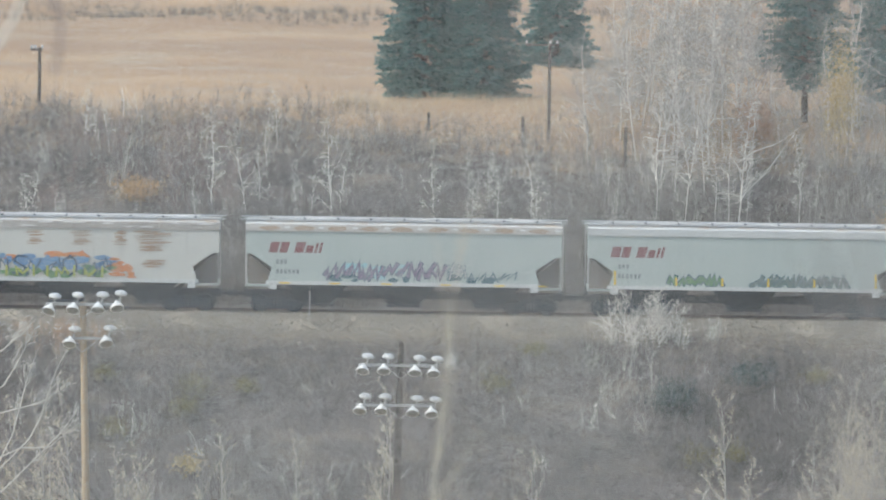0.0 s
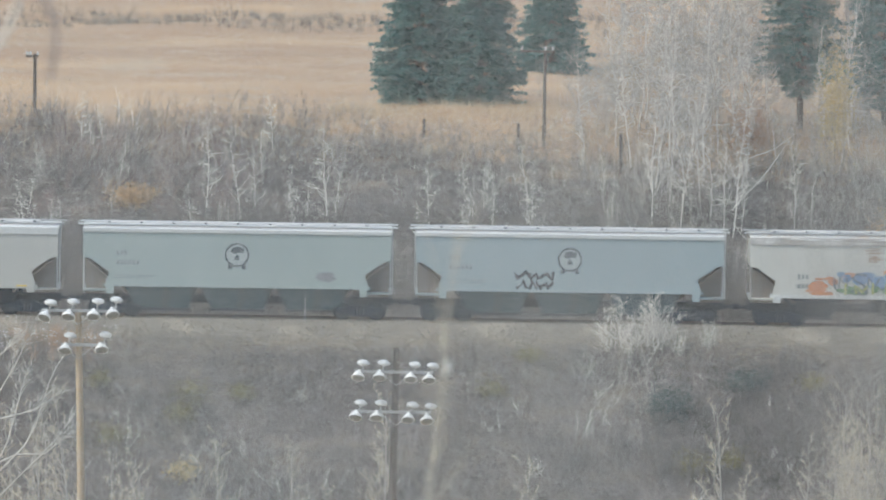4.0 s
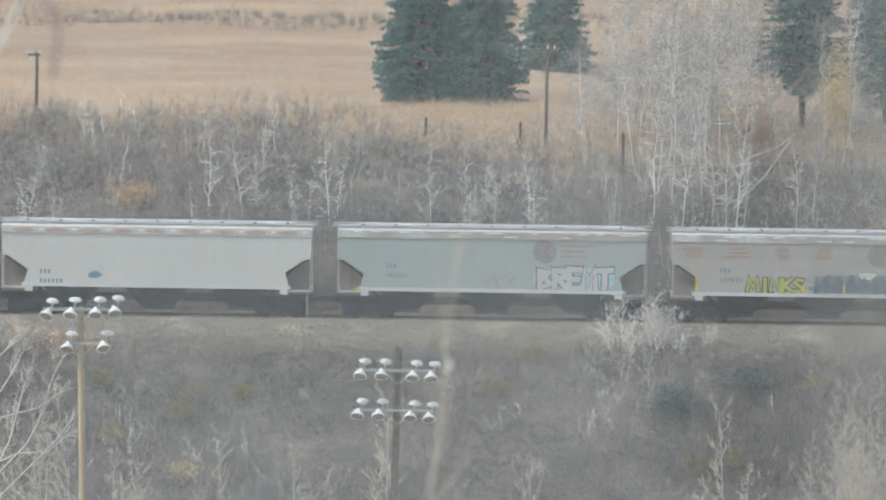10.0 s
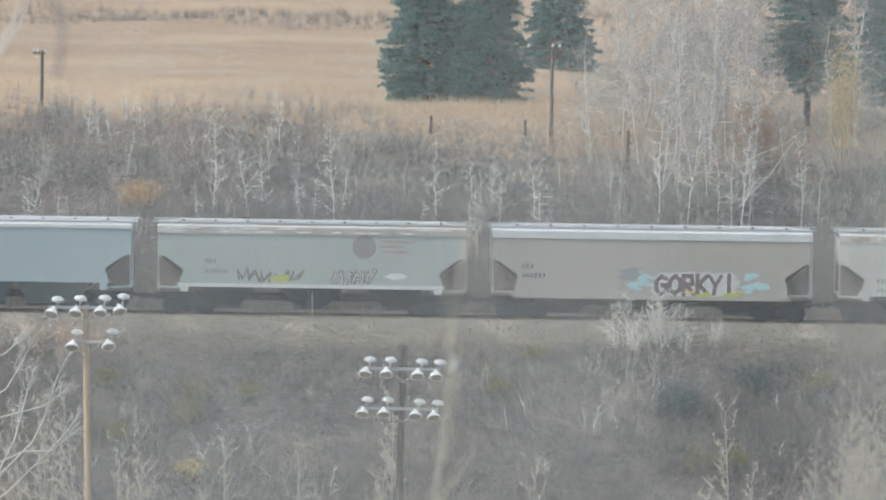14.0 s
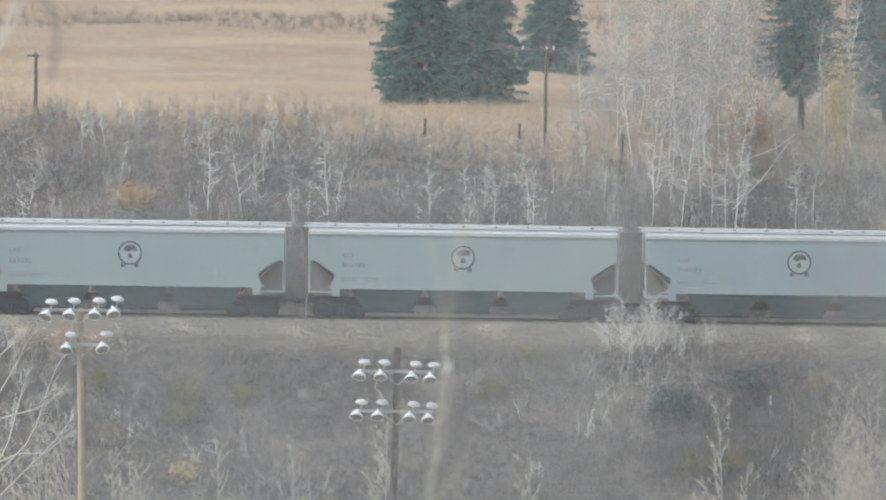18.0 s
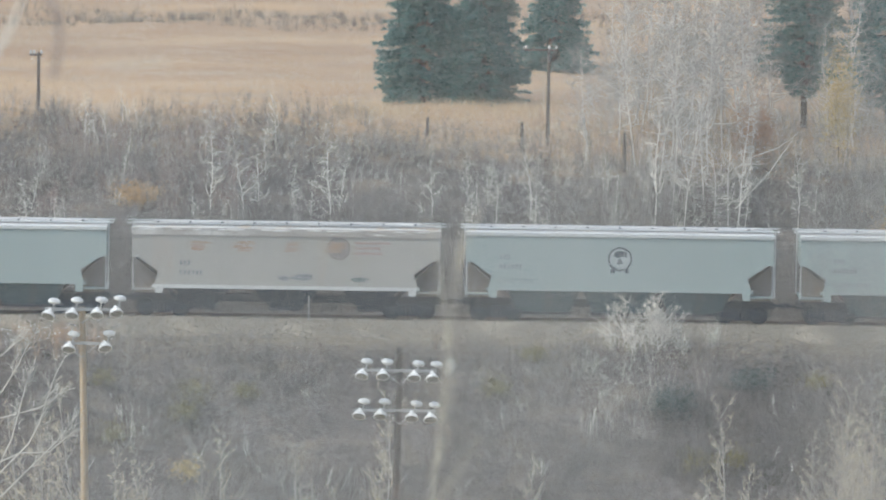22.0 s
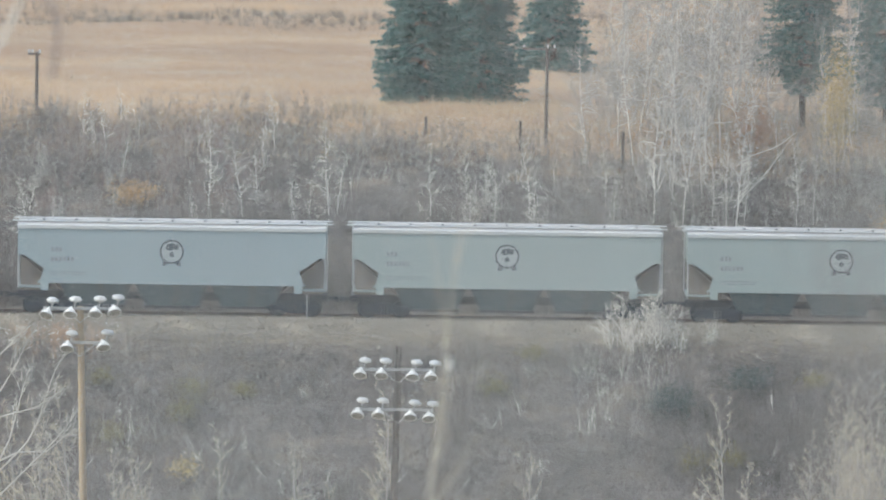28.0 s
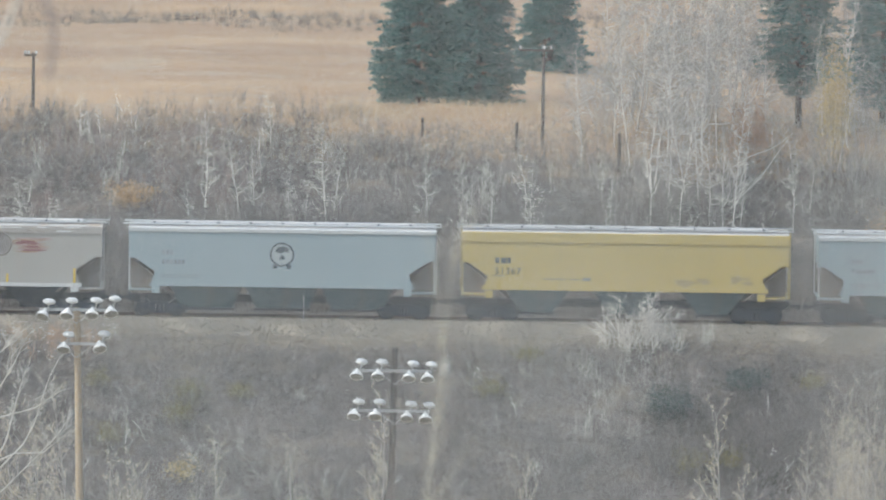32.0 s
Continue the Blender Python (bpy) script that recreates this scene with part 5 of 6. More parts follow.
for k, (x, y, f) in enumerate(((11.0, 392, 0.9), (12.3, 388, 1.0), (13.2, 394, 1.05), (14.1, 386, 0.95), (15.2, 390, 1.05), (16.2, 395, 1.0), (17.3, 392, 1.0), (18.6, 397, 1.0), (14.8, 383, 0.7), (12.9, 382, 0.66),
                               (19.6, 393, 0.62), (24.0, 396, 0.9), (23.2, 392, 0.7), (8.2, 391, 0.72), (10.2, 396, 0.75), (17.0, 384, 0.6), (11.6, 400, 1.0), (13.0, 403, 1.1), (14.6, 399, 1.1), (15.7, 405, 1.15), (17.2, 400, 1.1), (18.4, 404, 1.1), (12.2, 407, 1.1), (16.6, 408, 1.2), (10.8, 405, 0.9), (19.4, 401, 0.9), (22.6, 398, 0.62), (24.6, 403, 1.0))):
    put_tree(TANGLES[k % 3], x, y, f, k * 2.4)
for k in range(22):
    a, b = np.random.default_rng(500 + k).uniform(0, 1, 2)
    put_tree(POPLARS[k % 3], 18.6 + 6.4 * a, 381 + 16 * b, 0.3 + 0.14 * ((k * 7) % 5) / 4, k * 1.9)
rng0 = np.random.default_rng(77)
for k in range(24):
    put_tree((ASPENS + SNAGS)[k % 5], rng0.uniform(-26, 10), rng0.uniform(367, 388), rng0.uniform(0.45, 0.8), k * 1.1)
for k in range(42):
    x, y = rng0.uniform(8.8, 30), rng0.uniform(362, 408)
    if (19.5 < x < 24.2 and y < 400) or (16.8 < x < 19.4 and y < 389):
        continue
    put_tree(POPLARS[k % 3], x, y, rng0.uniform(0.75, 1.25), k * 2.1)
for k in range(16):
    put_tree(POPLARS[k % 3], rng0.uniform(11, 31), rng0.uniform(408, 430), rng0.uniform(1.1, 1.5), k * 1.3)
for k, (x, y, h) in enumerate(((8.6, 408, 9.5), (10.5, 410, 9.0), (5.9, 408.5, 7.0))):
    put_tree(POPLARS[k], x, y, h / 10, k)
# taller trees on the valley floor before the embankment
for k, (x, y, h, kind) in enumerate(((-20.6, 300, 12.5, 0), (-18.2, 303, 11.0, 1), (-15.2, 305, 9.6, 2), (-3.3, 312, 9.6, 0), (-2.4, 313, 8.8, 2), (19.8, 300, 13.0, 1), (21.0, 303, 12.6, 2), (19.0, 306, 10.0, 0),
                                     (17.4, 309, 9.8, 1), (-10.6, 310, 9.8, 1), (3.8, 311, 9.6, 2), (12.6, 312, 9.2, 0), (15.0, 311, 9.2, 2))):
    put_tree(TAN_POPLARS[kind], x, y, h / 10, k * 2.3 + 0.6)


def brush(name, rng, xs, ys, tall, mat, label, stems=14, side=5, spread=0.55, thick=0.016, arch=0.25):
    """A thicket: at each place a shrub of splayed stems with side twigs, all in one mesh."""
    n = len(xs)
    zs = height(xs, ys)
    root = np.repeat(np.stack((xs, ys, zs), 1), stems, 0)
    m = len(root)
    hgt = np.repeat(tall, stems) * rng.uniform(0.45, 1.0, m)
    root[:, :2] += rng.normal(size=(m, 2)) * (np.repeat(tall, stems) * 0.14)[:, None]
    tilt, az = np.abs(rng.normal(0, spread, m)), rng.uniform(0, 2 * np.pi, m)
    way = np.stack((np.sin(tilt) * np.cos(az), np.sin(tilt) * np.sin(az), np.cos(tilt)), 1)
    mid = root + way * hgt[:, None] * 0.55
    way2 = way + rng.normal(size=(m, 3)) * 0.3 + np.array((0, 0, arch))
    way2 /= np.linalg.norm(way2, axis=1, keepdims=True)
    tip = mid + way2 * hgt[:, None] * 0.45
    r = thick * rng.uniform(0.6, 1.3, m) * (0.5 + 0.25 * hgt)
    p0, p1, r0 = [root, root * 0.2 + mid * 0.8], [mid + (mid - root) * 0.25, tip], [r, r * 0.75]
    f = rng.uniform(0.25, 1.0, (m, side))
    at = np.where(f[..., None] < 0.55, root[:, None] + (mid - root)[:, None] * (f / 0.55)[..., None], mid[:, None] + (tip - mid)[:, None] * ((f - 0.55) / 0.45)[..., None])
    d = way[:, None] + rng.normal(size=(m, side, 3)) * 0.65
    d /= np.linalg.norm(d, axis=2, keepdims=True)
    end = at + d * (hgt[:, None] * rng.uniform(0.12, 0.34, (m, side)))[..., None]
    p0.append(at.reshape(-1, 3)), p1.append(end.reshape(-1, 3))
    r0.append(np.repeat(r, side) * 0.62)
    me = spike_mesh(name, np.concatenate(p0), np.concatenate(p1), np.concatenate(r0), mat)
    return tagged(new(name, me), label, "brush", kind="stuff")


def scattered(rng, n, x0, x1, y0, y1, keep=None):
    x, y = rng.uniform(x0, x1, n), rng.uniform(y0, y1, n)
    if keep is not None:
        ok = keep(x, y)
        x, y = x[ok], y[ok]
    return x, y


rng1 = np.random.default_rng(11)
x, y = scattered(rng1, 1250, -32, 34, 364, 401, lambda x, y: (lumps(x * 1.3, y * 1.3) > -0.35) & (y < crest(x) + 1))
brush("bank_brush", rng1, x, y, rng1.uniform(1.0, 2.6, len(x)), TWIG, "grey-brown leafless brush covering the far bank", 11, 6, 0.8, 0.020, 0.1)
x, y = scattered(rng1, 650, -32, 34, 362, 388, lambda x, y: lumps(x * 0.9 + 4, y) > -0.1)
brush("willow_brush", rng1, x, y, rng1.uniform(1.2, 3.0, len(x)), TWIG_DARK, "dark leafless willow brush on the far bank", 11, 6, 0.75, 0.017, 0.12)
x, y = scattered(rng1, 260, -30, 32, 357.6, 362)
brush("bank_foot_brush", rng1, x, y, rng1.uniform(2.2, 4.6, len(x)), TWIG_DARK, "dark dense brush at the foot of the far bank", 12, 5, 0.6)
x, y = scattered(rng1, 330, -32, 34, 364, 376, lambda x, y: lumps(x * 0.7, y * 0.8 + 1) > -0.25)
brush("willow_brush", rng1, x, y, rng1.uniform(1.4, 2.8, len(x)), TWIG_DARK, "dark leafless willow brush on the far bank", 11, 6, 0.8, 0.017, 0.05)
x, y = scattered(rng1, 70, -24, -11, 376, 398)
brush("dogwood_brush", rng1, x, y, rng1.uniform(1.6, 2.6, len(x)), TWIG_RED, "reddish bare dogwood brush on the far bank")
x, y = scattered(rng1, 220, -31, 32, 366, 403, lambda x, y: (lumps(x * 1.9, y * 1.1 + 3) > 0.0) & (y < crest(x) + 2))
brush("pale_brush", rng1, x, y, rng1.uniform(1.4, 3.2, len(x)), TWIG_PALE, "pale dry brush and saplings on the far bank", 5, 8, 0.65, 0.017, 0.1)
clear = lambda x, y: ~(((x > 20) & (x < 24.2) & (y < 387)) | ((x > 16.8) & (x < 19.4) & (y < 389)))
x, y = scattered(rng1, 170, 8.6, 31, 376, 410, clear)
brush("sapling_thicket", rng1, x, y, rng1.uniform(2.5, 6.0, len(x)), TWIG_MID, "thicket of tall grey leafless saplings", 5, 11, 0.55, 0.013)
x, y = scattered(rng1, 330, -31, 12, 386, 406, lambda x, y: np.abs(y - crest(x)) < 5)
brush("crest_brush", rng1, x, y, rng1.uniform(1.0, 2.2, len(x)), TWIG, "thin grey brush along the crest of the bank", 8, 5, 0.35)
x, y = scattered(rng1, 1000, -26, 26, 321, 342, lambda x, y: lumps(x * 1.7, y * 1.5) > -0.3)
brush("embankment_brush", rng1, x, y, rng1.uniform(0.6, 1.6, len(x)), TWIG, "grey-brown leafless shrubs on the embankment", 10, 6, 0.85, 0.022, 0.05)
x, y = scattered(rng1, 950, -26, 26, 320, 341.5, lambda x, y: lumps(x * 1.2 + 2, y * 1.4) > -0.15)
brush("embankment_willows", rng1, x, y, rng1.uniform(0.7, 1.8, len(x)), TWIG_DARK, "dark leafless shrubs on the embankment", 10, 6, 0.85, 0.022, 0.05)
x, y = scattered(rng1, 90, -26, 26, 321, 341, lambda x, y: lumps(x * 2.3, y * 1.9 + 1) > 0.1)
brush("embankment_pale_brush", rng1, x, y, rng1.uniform(0.8, 1.9, len(x)), TWIG_PALE, "pale dry shrubs on the embankment", 5, 7, 0.85, 0.02, 0.0)
x, y = scattered(rng1, 60, -25, 25, 341, 343.6, lambda x, y: lumps(x * 1.1, y) > 0.0)
brush("verge_shrubs", rng1, x, y, rng1.uniform(0.4, 0.9, len(x)), TWIG, "low grey shrubs at the edge of the verge", 12, 5, 0.65, 0.02)
x, y = scattered(rng1, 26, 7, 11.5, 334, 342)
brush("embankment_pale_brush", rng1, x, y, rng1.uniform(0.8, 1.6, len(x)), TWIG_PALE, "pale dry shrubs on the embankment", 6, 7, 0.95, 0.018, 0.0)
x, y = scattered(rng1, 45, -24, 20, 319, 336)
brush("embankment_pale_brush", rng1, x, y, rng1.uniform(0.9, 1.9, len(x)), BARK_PALE, "pale dry shrubs on the embankment", 5, 7, 0.85, 0.02, 0.0)
x, y = scattered(rng1, 230, 10.8, 19.0, 328.5, 338.5)
brush("embankment_willows", rng1, x, y, rng1.uniform(0.8, 1.8, len(x)), TWIG_DARK, "dark leafless shrubs on the embankment", 13, 6, 0.75, 0.024)
x, y = scattered(rng1, 42, -25, -17, 341.2, 344.8)
brush("verge_weeds", rng1, x, y, rng1.uniform(0.7, 1.2, len(x)), WEED_RED, "tall reddish-tan dry weeds beside the track", 16, 6, 0.35)
x, y = scattered(rng1, 800, -46, 12, 470, 484)
brush("field_edge_brush", rng1, x, y, rng1.uniform(0.4, 1.0, len(x)), TWIG_DARK, "low dark brush along a line in the field", 6, 3, 0.6, 0.02)

# the pale bush that stands before the track, and a few like it
for k, (x, y, h) in enumerate(((8.6, 344.3, 2.0), (9.3, 344.6, 2.5), (10.1, 344.2, 2.8), (10.7, 344.6, 2.7), (11.3, 344.1, 2.5), (12.1, 344.5, 2.1), (9.8, 343.2, 2.3), (11.0, 343.0, 2.4))):
    put_tree(TRACK_BUSHES[k % 2], x, y, h / 2.5, k * 2.1)
x, y = rng1.uniform(8.3, 12.6, 12), rng1.uniform(342.8, 344.4, 12)
brush("trackside_bush", rng1, x, y, np.full(12, 1.3), TWIG_PALE, "pale leafless bush beside the track", 6, 7, 1.0, 0.024, 0.05)
x, y = np.array((13.7, 13.9)), np.array((344.4, 344.6))
brush("trackside_bush", rng1, x, y, np.array((1.7, 1.5)), TWIG_PALE, "pale leafless bush beside the track", 14, 8, 0.3, 0.011)


for k in range(12):
    put_tree(TAN_POPLARS[k % 3], rng0.uniform(18, 23), rng0.uniform(302, 316), rng0.uniform(0.7, 1.0), k * 1.9)
for k in range(10):
    put_tree(TAN_POPLARS[k % 3], rng0.uniform(-22, 16), rng0.uniform(310, 319), rng0.uniform(0.45, 0.75), k * 2.7)
for k in range(11):
    put_tree(TAN_POPLARS[k % 3], rng0.uniform(-21, -14), rng0.uniform(304, 312), rng0.uniform(0.75, 1.0), k * 2.2)
for k in range(15):
    put_tree(TAN_POPLARS[k % 3], rng0.uniform(18.8, 22.5), rng0.uniform(302, 312), rng0.uniform(0.85, 1.2), k * 1.4)


def leafy(name, rng, x, y, w, h, mat, n, label, group="", size=0.055, lift=0.55, tall=0.24):
    """A shrub that keeps its leaves: bare stems and many small leaves."""
    ob = empty(name, x, y, float(height(x, y)) - 0.03)
    tagged(ob, label, "shrub", group)
    stems = []
    for _ in range(12):
        a = rng.uniform(0, 2 * np.pi)
        add_path(stems, bent_branch(rng, (0, 0, 0), (np.cos(a) * 0.5, np.sin(a) * 0.5, 1), h * rng.uniform(0.6, 1.0), 3, 0.2, 0.1), 0.02, 0.005)
    tagged(part("stemwork", as_rods("stemwork", stems, TWIG, 4), None, ob), kind="stuff")
    c = rng.normal(size=(n, 3)) * np.array((w * 0.27, w * 0.27, h * tall)) + np.array((0, 0, h * lift))
    c = c[c[:, 2] > 0.1]
    part("foliage", flakes("foliage", c, size, mat, rng), None, ob)


rng2 = np.random.default_rng(21)
leafy("leafy_shrub", rng2, -17.64, 381, 2.6, 1.5, LEAF_RUST, 2800, "orange-leaved shrub glowing on the far bank")
for x, y, w, h, mat in ((-12.6, 336, 2.0, 1.8, LEAF_OLIVE), (-13.0, 334.2, 1.6, 1.3, LEAF_OLIVE), (-16.4, 332, 1.7, 1.2, LEAF_OLIVE), (-12.6, 328.5, 1.5, 1.3, LEAF_GOLD), (-17.2, 337.8, 1.2, 1.0, LEAF_OLIVE),
                        (12.6, 329.5, 1.8, 1.5, LEAF_OLIVE), (14.6, 330.5, 1.4, 1.2, LEAF_OLIVE), (19.0, 339, 1.5, 1.1, LEAF_OLIVE), (2.6, 337.5, 1.5, 1.2, LEAF_OLIVE), (-10.0, 337, 1.2, 1.0, LEAF_OLIVE),
                        (4.6, 341.5, 1.5, 0.9, LEAF_OLIVE)):
    leafy("leafy_shrub", rng2, x, y, w, h, mat, 700, "small shrub with a few " + ("golden" if mat is LEAF_GOLD else "olive-yellow") + " leaves on the embankment", "leafy shrubs on the embankment")
leafy("leafy_shrub", rng2, 17.9, 391, 2.3, 3.7, LEAF_RUSSET, 5200, "russet leafy shrub among bare trees", "rusty shrubs", 0.055, 0.6)
leafy("leafy_shrub", rng2, 24.8, 372, 2.2, 2.6, LEAF_RUST, 1000, "rust-brown leafy shrub among bare trees", "rusty shrubs")
leafy("leafy_shrub", rng2, 22.5, 384, 2.0, 8.8, LEAF_GOLD, 4200, "slender young tree with thin golden leaves", "", 0.06, 0.66, 0.17)
leafy("leafy_shrub", rng2, 7.0, 341.9, 1.4, 1.0, TWIG_DARK, 500, "small round dark shrub at the edge of the bank")


leafy("leafy_shrub", rng2, 11.51, 336.0, 2.4, 1.9, JUNIPER, 2600, "low dark green juniper on the embankment", "junipers")
leafy("leafy_shrub", rng2, 15.6, 338.5, 2.4, 1.6, JUNIPER, 1800, "low dark green juniper on the embankment", "junipers")


def spruce(x, y, h, w, seed, label, dense=1.0, start=0.2, skirt=0.86):
    """A spruce: straight trunk, whorls of boughs that droop and turn up at the tips, each set with sprays of needles."""
    rng = np.random.default_rng(seed)
    ob = empty("spruce_tree", x, y, float(height(x, y)) - 0.1)
    tagged(ob, label, "spruce", "dark spruces in the field")
    part("trunk", as_rods("trunk", [((0, 0, 0), (0, 0, h * 0.5), w * 0.03, w * 0.02), ((0, 0, h * 0.5), (0, 0, h), w * 0.02, 0.02)], BARK_DARK, 8), None, ob)
    boughs, sprays = [], []
    z, knots = start, (0.03, 0.3, 0.55, 0.8, 1.0)
    while z < min(h * 0.97, 11.5):
        reach = w / 2 * (1 - z / h) ** 0.85 * min(1, skirt + (1 - skirt) * (z - start) / 2)
        for k in range(15):
            a = rng.uniform(0, 2 * np.pi) if k < 4 else rng.uniform(-np.pi - 0.25, 0.25)
            r = reach * rng.uniform(0.6, 1.16)
            out = np.array((np.cos(a), np.sin(a), 0))
            zz = z + rng.uniform(-0.24, 0.24)
            pts = np.array([np.array((0, 0, zz)) + out * r * f + np.array((0, 0, r * (0.16 * f - 0.62 * f * f + 0.40 * f ** 3))) for f in knots])
            add_path(boughs, pts, 0.035, 0.008)
            n = int((46 * r + 14) * dense)
            f = rng.uniform(0.12, 1.0, n) ** 0.6
            at = np.stack([np.interp(f, knots, pts[:, q]) for q in range(3)], 1)
            across = np.array((-out[1], out[0], 0))
            side = rng.normal(0, 0.62, n)
            d = across[None] * side[:, None] + out[None] * rng.uniform(0.3, 0.9, n)[:, None] + np.array((0, 0, 1))[None] * rng.normal(-0.16, 0.38, n)[:, None]
            size = (rng.uniform(0.2, 0.52, n) * (1.2 - 0.5 * f))[:, None]
            flat = np.cross(d, rng.normal(size=(n, 3)) * np.array((0.5, 0.5, 0.9)))
            flat /= np.linalg.norm(flat, axis=1, keepdims=True) + 1e-9
            tip = at + d * size
            middle = at + d * size * 0.45
            sprays.append(np.stack((at, middle + flat * 0.036, tip, middle - flat * 0.036), 1).reshape(-1, 3))
        z += 0.29
    tagged(part("boughwork", as_rods("boughwork", boughs, BARK_DARK, 3), None, ob), kind="stuff")
    verts = np.concatenate(sprays)
    tagged(part("crown", mesh_of("crown", verts, np.arange(len(verts)).reshape(-1, 4), NEEDLE), None, ob), kind="stuff")


spruce(-1.55, 414, 12.5, 7.3, 41, "dense dark green spruce at the edge of a field", 1.0, 0.5, 0.7)
spruce(2.15, 412.5, 17, 6.0, 42, "dense dark green spruce at the edge of a field")
spruce(7.0, 440, 8.6, 6.2, 43, "dark green spruce standing behind bare trees")
spruce(21.35, 402, 19, 6.8, 44, "tall dark green spruce with a bare lower trunk", 0.6, 2.3, 0.25)
spruce(26.4, 402, 18, 6.6, 45, "tall dark green spruce among leafless trees", 0.7, 1.3, 0.4)

# dry grass
rng3 = np.random.default_rng(31)


def grass(name, n, x0, x1, y0, y1, tall, mat, label):
    x, y = rng3.uniform(x0, x1, n), rng3.uniform(y0, y1, n)
    p = np.stack((x, y, height(x, y) - 0.02), 1)
    d = rng3.normal(size=(n, 3)) * 0.3 + np.array((0, 0, 1))
    me = spike_mesh(name, p, p + d * (tall * rng3.uniform(0.4, 1.0, n))[:, None], 0.012, mat)
    tagged(new(name, me), label, "grass", kind="stuff")


grass("field_grass", 19000, -42, 42, 398, 505, 0.45, STRAW, "tall dry golden grass in the field")
def seed_heads(n, x0, x1, y0, y1, label, low=0.25, high=0.75, mat=TWIG_TAN):
    x, y = rng3.uniform(x0, x1, n), rng3.uniform(y0, y1, n)
    ok = lumps(x * 0.5, y * 0.35) > rng3.uniform(-0.8, 0.6, n)
    x, y = x[ok], y[ok]
    c = np.stack((x, y, height(x, y) + rng3.uniform(low, high, len(x))), 1)
    tagged(new("seed_heads", flakes("seed_heads", c, 0.05, mat, rng3)), label, "weeds", kind="stuff")


seed_heads(9000, -30, 12, 404, 468, "pale seed heads of dry weeds in the field")
seed_heads(1500, -8, 12, 392, 404, "pale seed heads of dry weeds at the field edge")
seed_heads(800, -25, -16.5, 341.2, 344.8, "white fluffy seed heads on the trackside weeds", 0.3, 1.25, ENAMEL)
grass("bank_grass", 9000, -32, 34, 392, 404, 0.7, STRAW, "dry straw grass between the shrubs")
grass("verge_grass", 9000, -27, 27, 340, 346.6, 0.2, STRAW_DULL, "short dry grass beside the track")
grass("spruce_foot_grass", 3000, -7, 7, 404, 410.8, 0.75, STRAW, "tall dry grass before the spruces")
grass("embankment_grass", 5000, -27, 27, 321, 341, 0.5, STRAW_DULL, "dry grass between embankment shrubs")


def litter(name, n, x0, x1, y0, y1, tall, mat, label, keep=None):
    """Countless short shoots and dead stalks that point every way."""
    x, y = scattered(rng3, n, x0, x1, y0, y1, keep)
    p = np.stack((x, y, height(x, y) + rng3.uniform(-0.02, tall * 0.9, len(x))), 1)
    d = rng3.normal(size=(len(x), 3)) * np.array((0.8, 0.8, 0.5)) + np.array((0, 0, 0.55))
    d /= np.linalg.norm(d, axis=1, keepdims=True)
    me = spike_mesh(name, p, p + d * rng3.uniform(0.2, 0.7, len(x))[:, None], 0.017, mat)
    tagged(new(name, me), label, "undergrowth", kind="stuff")


litter("embankment_undergrowth", 28000, -26, 26, 321, 341.8, 0.6, TWIG, "grey-brown undergrowth of dead stalks on the embankment")
litter("embankment_pale_stalks", 4500, -26, 26, 321, 341.8, 0.9, TWIG_MID, "pale dead stalks among the embankment shrubs", lambda x, y: lumps(x * 2, y * 1.6) > -0.2)
litter("verge_undergrowth", 6000, -26, 26, 340.5, 345.2, 0.25, TWIG, "sparse grey stalks along the trackside verge", lambda x, y: lumps(x * 1.5, y * 2) > 0.0)
litter("verge_stalks", 3500, -26, 26, 341, 346.2, 0.15, STRAW_DULL, "short tan stalks along the trackside verge")
litter("bank_undergrowth", 32000, -31, 32, 358, 400, 1.0, TWIG, "grey-brown undergrowth of dead stalks on the far bank")
litter("bank_pale_stalks", 6000, -31, 32, 360, 402, 1.6, TWIG_PALE, "pale dead stalks among the far brush")


# ---- branches close to the camera, out of focus ----
def sapling(seed, x, y, tip, r, bark, label, shoots=8, sway=0.0):
    rng = np.random.default_rng(seed)
    base = float(height(x, y))
    ob = empty("sapling", x, y, base)
    tagged(ob, label, "sapling")
    h = tip[2] - base
    pts = np.array([(0 + (tip[0] - x) * f ** 1.3 + sway * np.sin(f * 5), (tip[1] - y) * f, h * f) for f in np.linspace(0, 1, 9)])
    part("stem", tube("stem", pts, r, r * 0.35, bark, 7), None, ob)
    for k in range(shoots):
        f = rng.uniform(0.55, 0.98)
        p = np.array([np.interp(f, np.linspace(0, 1, 9), pts[:, q]) for q in range(3)])
        a = rng.choice((-1, 1))
        part("shoot", tube("shoot", bent_branch(rng, p, (a * 0.3, rng.normal() * 0.4, 1), rng.uniform(0.25, 0.7), 3, 0.12, 0.1), r * 0.45, r * 0.15, bark, 4), None, ob)
    return ob


near_sapling = sapling(51, -0.27, 30, (0.08, 30, 37.26), 0.0105, TWIG_TAN, "slender brown sapling close by, out of focus", 7, 0.01)

# white leaf added for a small glint, placed to fit the camera's view
bm = fresh()
bmesh.ops.create_icosphere(bm, subdivisions=2, radius=1.0)
for v in bm.verts:
    v.co = Vector((v.co.x * 0.015 * (1 - 0.35 * v.co.z), v.co.y * 0.006 + 0.004 * v.co.z * v.co.z, v.co.z * 0.038))
leaf = part("dry_leaf", bm, ENAMEL, near_sapling, "pale curled leaf standing in for a white glint")
leaf.matrix_basis = pose(0.298, 0, 36.625 - float(height(-0.27, 30)), 0, 14, 0)

sapling(52, -0.34, 40, (-0.24, 40, 35.56), 0.009, TWIG_RED, "slender brown sapling close by, out of focus", 5, 0.005)


